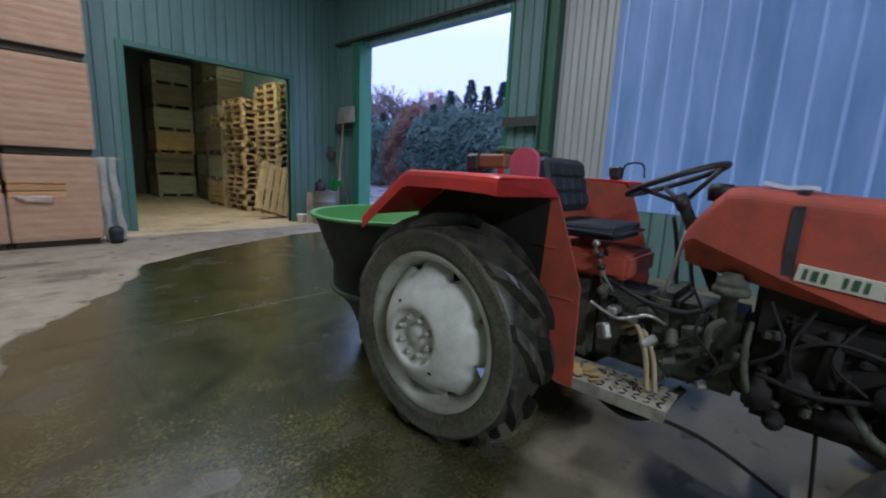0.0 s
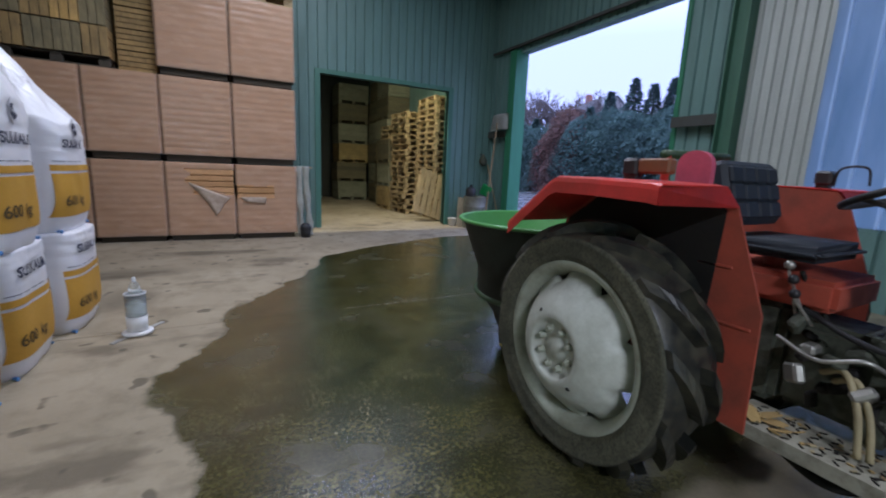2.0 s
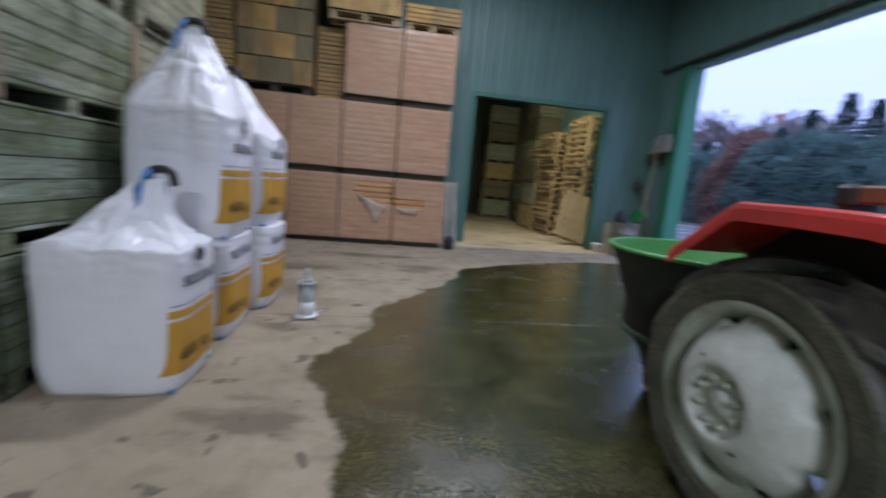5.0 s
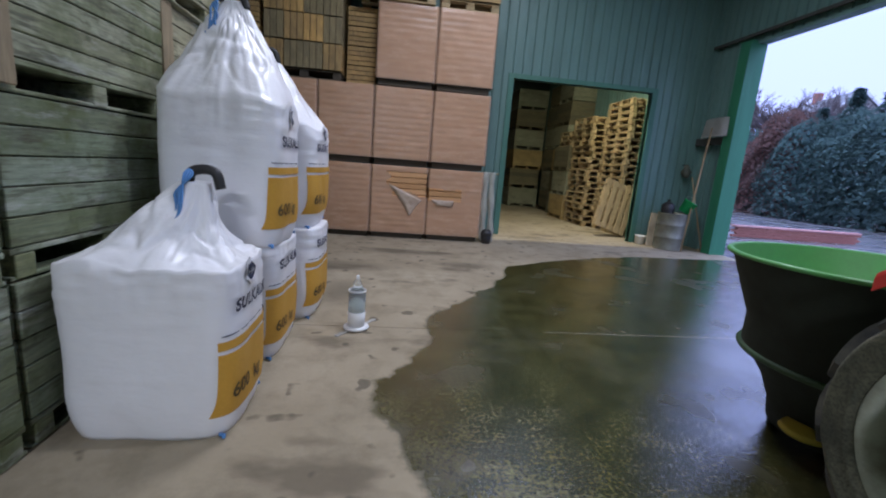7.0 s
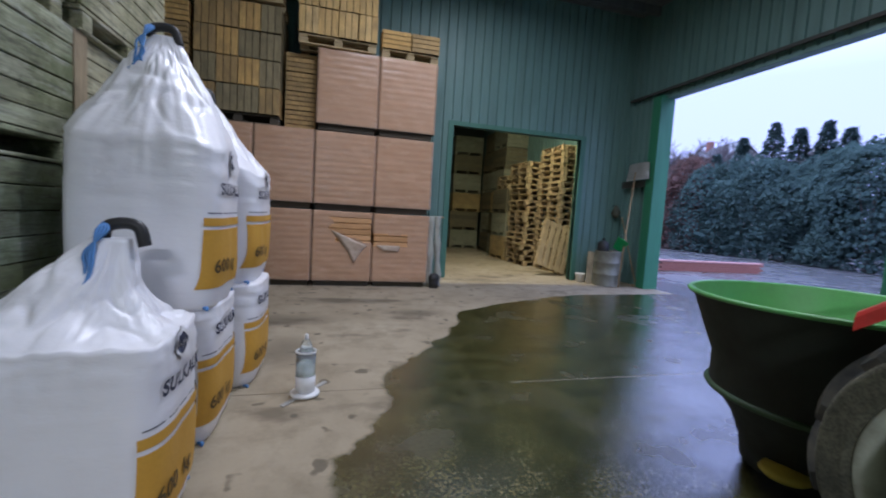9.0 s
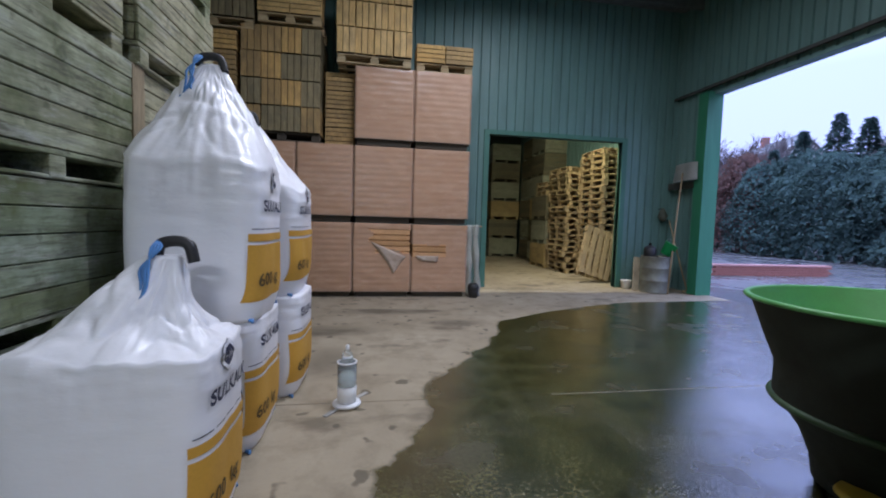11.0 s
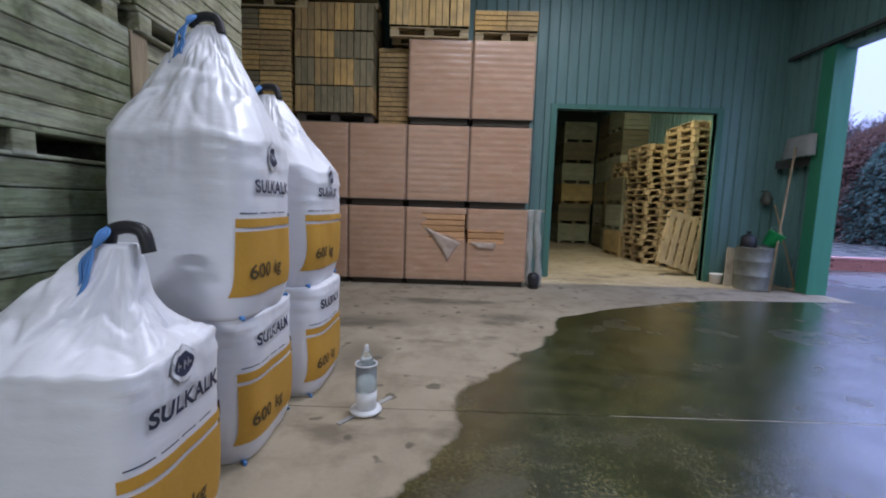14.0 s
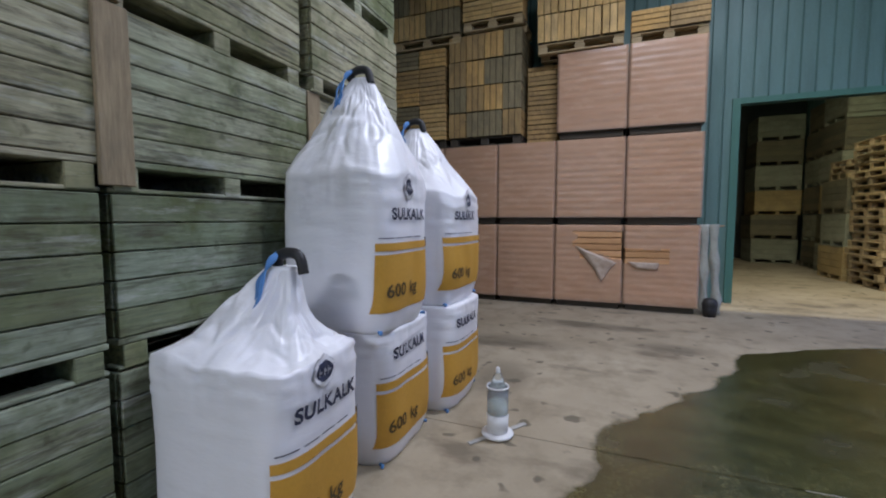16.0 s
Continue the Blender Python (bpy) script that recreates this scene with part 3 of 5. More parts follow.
# trims, columns and rails
bm = bmesh.new()
for x0, x1, z0, z1 in ((D_L - 0.11, D_L, 0, D_H + 0.09), (D_R, D_R + 0.11, 0, D_H + 0.09), (D_L, D_R, D_H, D_H + 0.09)):
    add_box(bm, x0, x1, Y_N - 0.045, Y_N + 0.14, z0, z1)
setting("door_frame", bm, "frame_green", "green painted steel frame round the doorway")
bm = bmesh.new()
add_box(bm, X_E - 0.2, X_E + 0.14, O_N, O_N + 0.05, 0, O_H)
add_box(bm, X_E - 0.2, X_E - 0.17, O_N + 0.05, O_N + 0.24, 0, O_H)
add_box(bm, X_E - 0.17, X_E - 0.003, O_N + 0.13, O_N + 0.15, 0, O_H)
add_box(bm, X_E - 0.03, X_E + 0.14, O_S - 0.07, O_S, 0, O_H)
setting("gate_post", bm, "trim", "bright green painted steel post at the gateway")
bm = bmesh.new()
add_box(bm, X_E - 0.2, X_E - 0.015, 4.93, 4.95, 0, Z_TOP)
add_box(bm, X_E - 0.2, X_E - 0.015, 5.13, 5.15, 0, Z_TOP)
add_box(bm, X_E - 0.11, X_E - 0.09, 4.95, 5.13, 0, Z_TOP)
setting("column", bm, "column", "green steel I-section column")
bm = bmesh.new()
add_box(bm, X_E - 0.13, X_E - 0.003, 5.15, 10.87, O_H + 0.12, O_H + 0.14)
add_box(bm, X_E - 0.13, X_E - 0.12, 5.15, 10.87, O_H + 0.085, O_H + 0.12)
setting("gate_rail", bm, "dark", "dark steel sliding-gate rail over the gateway")
bm = bmesh.new()
add_box(bm, X_E - 0.06, X_E + 0.14, O_S, O_N, O_H - 0.05, O_H)
setting("gate_lintel", bm, "sheet", "folded grey-green lintel flashing")
bm = bmesh.new()
for y0, y1, z in ((5.15, 5.84, 2.22), (10.06, 10.84, 2.3)):
    add_box(bm, X_E - 0.17, X_E - 0.003, y0, y1, z, z + 0.05)
    add_box(bm, X_E - 0.17, X_E - 0.15, y0, y1, z - 0.1, z)
setting("wall_rail", bm, "dark", "dark horizontal steel cladding rail")

# the store behind the doorway
# north and west walls lie unlit; that dark is put into their material
bm = bmesh.new()
add_box(bm, 1.3, X_E, 20.5, 20.6, 0, 5.6)
add_box(bm, 1.2, 1.3, Y_N + 0.1, 20.6, 0, 5.6)
setting("wall_store", bm, "dark", "store room walls, dark material in place of their shade")
bm = bmesh.new()
ribbed(bm, EAST @ Matrix.Translation((0, 0.25, 0)), Y_N + 0.1, 20.5, 0, 5.6)
setting("wall_store_east", bm, "sheet", "green-grey ribbed side wall of the store")
bm = bmesh.new()
add_box(bm, 1.2, X_E + 0.1, Y_N + 0.1, 20.6, 5.6, 5.7)
setting("ceiling_store", bm, "roof", "dark roof sheeting of the store room")

# lamps under the roof


def ceiling_light(x, y, z, drop):
    t = thing("ceiling_light", pose(x, y, z), "long white tube lamp hung under the roof", "lamp", "tube lamps")
    piece("housing", (1.6, 0.18, 0.06), "lamp_white", (0, 0, 0.06), t)
    for s in (-0.7, 0.7):
        piece("hanger", (0.02, 0.02, drop), "steel", (s, 0, 0.09 + drop / 2), t)


for lx, ly, lz, lp in HALL_LAMPS + STORE_LAMPS:
    ceiling_light(lx, ly, lz, (Z_TOP if ly < Y_N else 5.6) - lz - 0.09)
# ---------------------------------------------------------------- stacked goods


def pallet(m, mat="pallet", label="plain softwood euro pallet", group="pallets", w=1.2):
    t = thing("pallet", m, label, "pallet", group)
    for i in range(5):
        piece("deck_board", (w, 0.12, 0.022), mat, (0, -0.34 + i * 0.17, 0.133), t)
    for y in (-0.34, 0, 0.34):
        piece("bottom_board", (w, 0.1, 0.022), mat, (0, y, 0.011), t)
        for x in (-w / 2 + 0.07, 0, w / 2 - 0.07):
            piece("block", (0.14, 0.1, 0.078), mat, (x, y, 0.061), t)
    for x in (-w / 2 + 0.07, 0, w / 2 - 0.07):
        piece("stringer", (0.12, 0.8, 0.022), mat, (x, 0, 0.111), t)
    return t


def wooden_bin(m, mat="bin", post="bin_post", stile=False, boards=5, w=1.2, d=1.15, h=0.735, group="stacked wooden bins", label=""):
    """Front faces +x; w runs along y."""
    t = thing("wooden_bin", m, label or ("weathered grey-green wooden bulk bin " + ("with outer corner posts" if stile else "with flush boards")), "wooden bin", group)
    for y in (-w / 2 + 0.07, 0, w / 2 - 0.07):
        piece("skid", (d, 0.1, 0.1), mat, (0, y, 0.055), t)
    piece("base", (d, w, 0.025), mat, (0, 0, 0.12), t)
    for x in (-d / 2 + 0.05, d / 2 - 0.05):
        piece("base_rail", (0.09, w, 0.018), mat, (x, 0, 0.009), t)
    bh = (h - 0.135) / boards
    for i in range(boards):
        z = 0.135 + (i + 0.5) * bh
        j = random.uniform(-0.003, 0.003)
        piece("front_board", (0.022, w - 0.012, bh - 0.006), mat, (d / 2 - 0.011 + j, 0, z), t)
        piece("back_board", (0.022, w - 0.012, bh - 0.007), mat, (-d / 2 + 0.011, 0, z), t)
        for s in (-1, 1):
            piece("side_board", (d - 0.05, 0.022, bh - 0.007), mat, (0, s * (w / 2 - 0.013), z), t)
    for sx in (-1, 1):
        for sy in (-1, 1):
            if stile and sx > 0:
                continue
            piece("corner_post", (0.05, 0.07, h - 0.14), post, (sx * (d / 2 - 0.05), sy * (w / 2 - 0.065), 0.135 + (h - 0.14) / 2), t)
    if stile:
        piece("outer_post", (0.026, 0.13, h - 0.02), post, (d / 2 + 0.014, -w / 2 + 0.03, h / 2 + 0.015), t, "brown sawn outer post")
    return t


BIN_X = -1.78 - 0.575
for col, (yc, stile_rows) in enumerate(((2.0, (2, 4)), (3.235, (1, 3)), (4.46, (2, 3, 4)), (5.71, (2, 4)))):
    for row in range(5):
        dx, dy = random.uniform(-0.03, 0.02), random.uniform(-0.012, 0.012)
        wooden_bin(pose(BIN_X + dx, yc + dy, 0.74 * row + 0.005, 0, 0, random.uniform(-0.6, 0.6)), mat=("bin_mossy_dim", "bin_mossy_dim", "bin_pale", "bin_pale", "bin")[row] if (row + col) % 4 else "bin", stile=row in stile_rows, boards=6 if row in (2, 3) else 5)

# film-wrapped stacks of trays


def tray_stack(x0, x1, z0, torn=None, layers=12, label="film-wrapped stack of brown cardboard trays on pallet"):
    w, h, d = x1 - x0 - 0.02, 1.17, 1.14
    t = thing("tray_stack", pose((x0 + x1) / 2, 9.615 + d / 2, z0), label, "tray stack", "wrapped tray stacks")
    for y in (-0.45, 0, 0.45):
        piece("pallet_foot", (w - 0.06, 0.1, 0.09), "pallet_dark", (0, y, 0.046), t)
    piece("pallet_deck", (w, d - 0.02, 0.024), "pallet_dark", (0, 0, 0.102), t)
    lh = h / layers
    for i in range(layers):
        piece("tray", (w - 0.012, d, lh - 0.008), "tray", (random.uniform(-0.004, 0.004), random.uniform(-0.004, 0.004), 0.116 + (i + 0.5) * lh), t, bev=0.012)
    # film skin over front and sides, drawn slightly in at every tray joint
    bm = bmesh.new()
    nx, nz = 26, layers * 4
    line = [(-w / 2 - 0.006, d / 2)] + [(-w / 2 - 0.006 + (w + 0.012) * i / nx, -d / 2 - 0.008) for i in range(nx + 1)] + [(w / 2 + 0.006, d / 2)]
    grid = []
    for j in range(nz + 1):
        z = 0.1 + (h + 0.02) * j / nz
        dip = 0.005 * abs(math.sin(math.pi * (z - 0.116) / lh)) ** 0.5
        row = []
        for i, (x, y) in enumerate(line):
            n = 0.004 * noise.noise((x * 5 + x0 * 3, z * 7 + z0, 1.3))
            row.append(bm.verts.new((x + math.copysign(dip, x) * (i in (0, 1, nx + 1, nx + 2)), y - (dip + n) * (0 < i < nx + 2), z)))
        grid.append(row)
    for j in range(nz):
        for i in range(len(line) - 1):
            cx, cz = (line[i][0] + line[i + 1][0]) / 2, 0.1 + (h + 0.02) * (j + 0.5) / nz
            if torn and torn(cx, cz):
                continue
            bm.faces.new((grid[j][i], grid[j][i + 1], grid[j + 1][i + 1], grid[j + 1][i]))
    part("film", bm, "film", t, "torn pinkish stretch film" if torn else "pinkish stretch film", smooth=True)
    return t


COLS = [(0.29, 1.285), (-0.72, 0.28), (-1.655, -0.73), (-2.6, -1.67), (-3.6, -2.62)]


def hole_a(x, z):
    return 0.78 < z < 1.18 and x > -0.2 + 0.5 * max(0, 1.02 - z) + 0.05 * math.sin(z * 30) and z > 0.78 + 0.06 * math.sin(9 * x)


def hole_b(x, z):
    return 0.73 < z < 0.93 + 0.02 * math.sin(x * 13) and x < 0.12


for i, (x0, x1) in enumerate(COLS):
    tray_stack(x0, x1, 0.0, (hole_b, hole_a)[i] if i < 2 else None, label="wrapped tray stack with torn film showing orange trays" if i < 2 else "film-wrapped stack of brown cardboard trays on pallet")
    tray_stack(x0, x1, 1.305)
for x0, x1 in COLS[:2]:
    tray_stack(x0, x1, 2.62)
for name, pts, at in (("film_flap", [(-0.2, 0.98), (0.42, 0.72), (0.34, 0.64), (0.2, 0.42), (0.1, 0.62)], -0.22), ("film_flap", [(0.0, 0.74), (0.42, 0.74), (0.4, 0.63), (0.12, 0.65)], 0.35)):
    bm = bmesh.new()
    vs = [bm.verts.new((x + at, 9.59 - 0.02 * (i % 2), z)) for i, (x, z) in enumerate(pts)]
    bm.faces.new(vs)
    bmesh.ops.triangulate(bm, faces=bm.faces[:])
    bmesh.ops.subdivide_edges(bm, edges=bm.edges[:], cuts=4, use_grid_fill=True)
    for v in bm.verts:
        v.co.y += 0.015 * noise.noise(v.co * 9)
    bmesh.ops.solidify(bm, geom=bm.faces[:], thickness=0.002)
    tagged(part(name, bm, "flap", smooth=True), "loose crumpled flap of torn stretch film", "plastic film")

# small slatted crates
CRATES = {}


def slat_crate(kind, tone, m):
    """kind v: upright slats, 0.31 x 0.42 front; kind h: level slats, 0.5 x 0.31 front. Front faces -y."""
    if (kind, tone) in CRATES:
        return copy_thing(CRATES[kind, tone], m)
    w, h, d, n = (0.305, 0.415, 0.5, 3) if kind == "v" else (0.495, 0.305, 0.4, 4)
    label = {"crate_ochre": "ochre slatted wooden crate on its end", "crate_brown": "brown slatted wooden crate on its end", "crate_grey": "weathered grey slatted wooden crate on its end", "crate_new": "pale new slatted wooden crate on its end"}[tone]
    if kind == "h":
        label = label.replace(" on its end", "").replace("wooden crate", "wooden crate with level slats")
    t = thing("crate", m, label, "crate", "slatted wooden crates")
    # solid near-black box: the shade between the slats put into colour
    piece("liner", (w - 0.03, d - 0.03, h - 0.02), "crate_gap_shade", (0, 0, h / 2), t)
    for i in range(n):
        if kind == "v":
            piece("slat", (w / n - 0.011, 0.012, h - 0.012), tone, (-w / 2 + (i + 0.5) * w / n, -d / 2 + 0.006 + 0.002 * (i % 2), h / 2), t)
        else:
            piece("slat", (w - 0.01, 0.012, h / n - 0.011), tone, (0, -d / 2 + 0.006 + 0.002 * (i % 2), (i + 0.5) * h / n), t)
        for s in (-1, 1):
            piece("side_slat", (0.012, d - 0.03, h / n - 0.014), tone, (s * (w / 2 - 0.008), 0, (i + 0.5) * h / n), t)
    CRATES[kind, tone] = t
    return t


def crate_pallet(x0, z0, kind, nx, nz, tone="crate", depth=2, mat="pallet", y0=9.6, mixed=0.0):
    w, h, d = (0.31, 0.42, 0.52) if kind == "v" else (0.5, 0.31, 0.42)
    pallet(pose(x0 + nx * w / 2, y0 + 0.45, z0, 0, 0, random.uniform(-1, 1)), mat, group="pallets under crates", w=nx * w - 0.02)
    for k2 in range(depth):
        for i in range(nx):
            for j in range(nz):
                tn = "crate_new" if random.random() < mixed else (random.choice(("crate_ochre", "crate_brown", "crate_grey", "crate_brown", "crate_grey")) if tone == "crate" else tone)
                slat_crate(kind, tn, pose(x0 + (i + 0.5) * w + random.uniform(-0.006, 0.006), y0 + d * (k2 + 0.5) + random.uniform(-0.012, 0.012), z0 + 0.145 + j * h, 0, 0, random.uniform(-1, 1)))


crate_pallet(-2.52, 2.6, "v", 4, 4, "crate", 2, "pallet_dark")
crate_pallet(-3.58, 2.6, "h", 2, 5, "crate", 1, "pallet_dark", mixed=0.2)
crate_pallet(-1.03, 3.92, "v", 4, 3, "crate_new", 2, y0=9.5)
crate_pallet(0.3, 3.92, "h", 2, 1, "crate", 1, y0=9.6, mixed=0.5)
crate_pallet(-2.25, 4.45, "h", 2, 2, "crate_new", 1, y0=9.5, mixed=0.3)
crate_pallet(-3.55, 4.33, "v", 4, 2, "crate", 1, y0=9.55, mixed=0.3)
for j in range(4):
    slat_crate("h", "crate_brown", pose(-0.98, 10.05, 2.612 + j * 0.31))

# store room: bins, pallets
STORE_TONES = {"store_ochre": "ochre wooden bulk bin stacked in the store", "store_dark": "dark brown wooden bulk bin stacked in the store", "store_grey": "pale grey wooden bulk bin stacked in the store"}


def store_bin(m, tone):
    wooden_bin(m, tone, "store_dark", False, 4, 1.2, 1.1, 0.745, "bins in the store", STORE_TONES[tone])


for row, tone in enumerate(("store_grey", "store_dark", "store_ochre", "store_grey", "store_dark", "store_grey")):
    store_bin(pose(4.85 + random.uniform(-0.06, 0.06), 19.3, 0.76 * row, 0, 0, -90), tone)
for x, y, tones in ((5.95, 17.7, "dgdgdd"), (5.85, 16.45, "gdogdg"), (5.5, 15.2, "ogd")):
    for row, c in enumerate(tones):
        store_bin(pose(x + random.uniform(-0.07, 0.07), y, 0.76 * row, 0, 0, 180), {"d": "store_dark", "g": "store_grey", "o": "store_ochre"}[c])
for j in range(21):
    pallet(pose(5.62 + random.uniform(-0.02, 0.02), 12.56 + random.uniform(-0.02, 0.02), j * 0.158, 0, 0, 90 + random.uniform(-1.5, 1.5)), group="stacked pallets")
for j in range(19):
    pallet(pose(5.3 + random.uniform(-0.05, 0.05), 13.85 + random.uniform(-0.03, 0.03), j * 0.158, 0, 0, 90 + random.uniform(-3, 3)), group="stacked pallets")
for j in range(3):
    pallet(pose(5.35 + 0.06 * j, 15.2, 2.285 + j * 0.15, 0, 0, 84 + 7 * j), label="softwood pallet lying on the store bins", group="pallets on store bins")
pallet(Matrix.Translation((4.80, 11.60, 0.13)) @ Matrix.Rotation(radians(18), 4, "Y") @ Matrix.Rotation(radians(75), 4, "X") @ Matrix.Rotation(radians(90), 4, "Z") @ Matrix.Translation((0.6, 0, 0)), label="softwood pallet leaning against the pallet stack")

# ---------------------------------------------------------------- big bags


class BagShape:
    def __init__(self, cx, cy, z0, hx, hy, body, apex=None, seed=0, n=4.8, slack=1.0, hollow=0.0, sag=0.0):
        self.cx, self.cy, self.z0, self.hx, self.hy, self.body, self.apex, self.seed, self.n, self.slack, self.hollow, self.sag = cx, cy, z0, hx, hy, body, apex, seed, n, slack, hollow, sag

    def grow(self, v):
        """Half-width factor at the height fraction v of the body."""
        return 0.92 + 0.08 * math.sin(min(1.0, max(0.0, v) / 0.28) * math.pi / 2) - 0.012 * max(0, (v - 0.9) / 0.1) ** 2

    def ring(self, v, a):
        c, s = math.cos(a), math.sin(a)
        r = (abs(c) ** self.n + abs(s) ** self.n) ** (-1 / self.n)
        g = self.grow(v)
        wr = 0.010 * noise.noise((c * 2.2 + self.seed, s * 2.2, v * 3)) + 0.016 * noise.noise((c * 1.5 + self.seed, s * 1.5, v * 24)) * max(0, v - 0.45)
        top = max(0.0, v - 0.72) / 0.28
        wr += top * (0.010 * noise.noise((c * 4 + self.seed, s * 4, v * 22)) + 0.007 * noise.noise((c * 9, s * 9 + self.seed, v * 5)))
        dz = top * top * (0.045 * noise.noise((c * 1.7 + self.seed * 2, s * 1.7, 0.5)) + 0.015 * noise.noise((c * 6, s * 6, self.seed))) * (1 if self.apex else 0.3)
        return Vector((self.cx + (self.hx * g * r + wr) * c, self.cy + (self.hy * g * r + wr) * s, self.z0 + self.body * v + dz))

    def face(self, y, z, lift):
        """The place at y, z on the face that looks to +x, lifted off the cloth."""
        v = (z - self.z0) / self.body
        g = self.grow(v)
        a = math.asin(max(-0.999, min(0.999, (y - self.cy) / (self.hy * g))))
        for _ in range(12):
            p = self.ring(v, a)
            a += (y - p.y) / (self.hy * g) * 0.7
        p, q = self.ring(v, a), self.ring(v, a + 0.01) - self.ring(v, a - 0.01)
        n = Vector((q.y, -q.x, 0)).normalized()
        return p + n * lift


def big_bag(shape, label, handle=None):
    t = thing("bulk_bag", pose(shape.cx, shape.cy, shape.z0), label, "bulk bag", "bulk bags")
    inv = Matrix.Translation((-shape.cx, -shape.cy, -shape.z0))
    bm = bmesh.new()
    segs = 180
    seq = [("base", f) for f in (0.2, 0.6, 0.9)] + [("body", v) for v in np.linspace(0, 1, 46)]
    if shape.apex:
        seq += [("top", u) for u in np.linspace(0.03, 1, 40)]
    else:
        seq += [("cap", u) for u in (0.1, 0.3, 0.6, 0.95)]
    made = []
    for kind, v in seq:
        row = []
        for i in range(segs):
            a = 2 * math.pi * i / segs
            if kind == "base":
                p = shape.ring(0, a)
                p = Vector((shape.cx + (p.x - shape.cx) * v, shape.cy + (p.y - shape.cy) * v, shape.z0))
            elif kind == "body":
                p = shape.ring(v, a)
                if v < 0.12:
                    f = 1 - (1 - v / 0.12) ** 2 * 0.025
                    p = Vector((shape.cx + (p.x - shape.cx) * f, shape.cy + (p.y - shape.cy) * f, p.z))
            elif kind == "cap":
                p = shape.ring(1, a)
                p = Vector((shape.cx + (p.x - shape.cx) * (1 - v), shape.cy + (p.y - shape.cy) * (1 - v), p.z + 0.02 * math.sin(v * 1.5)))
            else:
                p = shape.ring(1, a)
                ax = Vector(shape.apex)
                tip = ax + Vector((0.07 * math.cos(a), 0.045 * math.sin(a), 0))
                # slack cloth lies flat near the rim and rises steeply to the knot
                side = (p.xy - ax.xy).length
                q = p.lerp(tip, v)
                q.z = p.z + (tip.z - p.z) * v ** (shape.slack + 0.12 * min(1.0, side / 0.6) + shape.sag * max(0.0, math.cos(a - 0.5)))
                fold = math.sin(v * math.pi) ** 0.7
                ca, sa, sd = math.cos(a), math.sin(a), shape.seed
                warp = 0.5 * noise.noise((ca * 2 + sd, sa * 2, v * 2.2))
                dr = 0.03 * fold * noise.noise((ca * 1.4 + sd, sa * 1.4, v * 2.0))
                crease = abs(noise.noise((ca * 1.7 + sd * 3 + warp, sa * 1.7 + warp, v * 2.8)))
                fine = abs(noise.noise((ca * 7 + sd + warp * 3, sa * 7 - warp * 2, v * 4.5)))
                dr -= fold * (0.06 * max(0.0, 0.2 - crease) ** 1.3 + 0.010 * max(0.0, 0.3 - fine))
                cross = abs(noise.noise(q * 5.5 + Vector((sd, warp * 2, sd))))
                dr -= fold * 0.055 * max(0.0, 0.2 - cross)
                dr -= shape.hollow * fold * math.exp(-(((a + 0.95 + math.pi) % (2 * math.pi) - math.pi) / 0.5) ** 2)
                out = Vector((ca, sa, 0.6))
                p = q + out * dr
            row.append(bm.verts.new(inv @ p))
        made.append(row)
    for a, b in zip(made, made[1:]):
        for i in range(segs):
            j = (i + 1) % segs
            bm.faces.new((a[i], a[j], b[j], b[i]))
    bm.faces.new(made[0][::-1])
    bm.faces.new(made[-1])
    part("sack", bm, "bag", t, smooth=True)

    def patch(name, y0, y1, z0, z1, mat, lift=0.003, lab="", ny=18, nz=10, mask=None):
        bm = bmesh.new()
        g = [[bm.verts.new(inv @ shape.face(y0 + (y1 - y0) * i / ny, z0 + (z1 - z0) * j / nz, lift)) for i in range(ny + 1)] for j in range(nz + 1)]
        for j in range(nz):
            for i in range(ny):
                if mask is None or mask((i + 0.5) / ny, (j + 0.5) / nz):
                    bm.faces.new((g[j][i], g[j][i + 1], g[j + 1][i + 1], g[j + 1][i]))
        bmesh.ops.delete(bm, geom=[v for v in bm.verts if not v.link_faces], context="VERTS")
        return part(name, bm, mat, t, lab, True)

    def letters(name, body, y, z, size, mat, lab, bold=0.0):
        cu = bpy.data.curves.new(name, "FONT")
        cu.body, cu.size, cu.offset = body, size, bold
        cu.space_character = 1.06
        tmp = bpy.data.objects.new("tmp_text", cu)
        me = bpy.data.meshes.new_from_object(tmp)
        bpy.data.objects.remove(tmp)
        for v in me.vertices:
            yy, zz = y + v.co.x, z + v.co.y
            v.co = inv @ shape.face(yy, zz, 0.011)
        me.materials.clear()
        me.materials.append(M[mat])
        ob = new(name, me)
        ob.parent = t
        ob["label"] = lab

    y0, y1, zb = shape.cy - 0.91 * shape.hy, shape.cy + 0.87 * shape.hy, shape.z0
    patch("label", y0, y1, zb + LAB[0], zb + LAB[1], "label", 0.006, "orange printed panel", 44, 16)
    patch("stripe", y0, y1, zb + LAB[1] + 0.018, zb + LAB[1] + 0.06, "label", 0.006, "orange printed stripe", 44, 4)
    for i in range(4):
        patch("small_print", y0 + 0.01 + i * 0.1, y0 + 0.09 + i * 0.1, zb + LAB[1] + 0.083, zb + LAB[1] + 0.088, "text", 0.006, "unreadable small print", 8, 1)
    letters("weight_print", "600", y0 + 0.04, zb + LAB[0] + 0.082, 0.098, "print_brown", "dark weight print", 0.002)
    letters("unit_print", "kg", y0 + 0.245, zb + LAB[0] + 0.082, 0.098, "print_brown", "dark unit print", 0.002)
    letters("name_print", "SULKALK", y0 + 0.07, zb + LAB[1] + 0.185, 0.085, "text", "navy name print", 0.003)
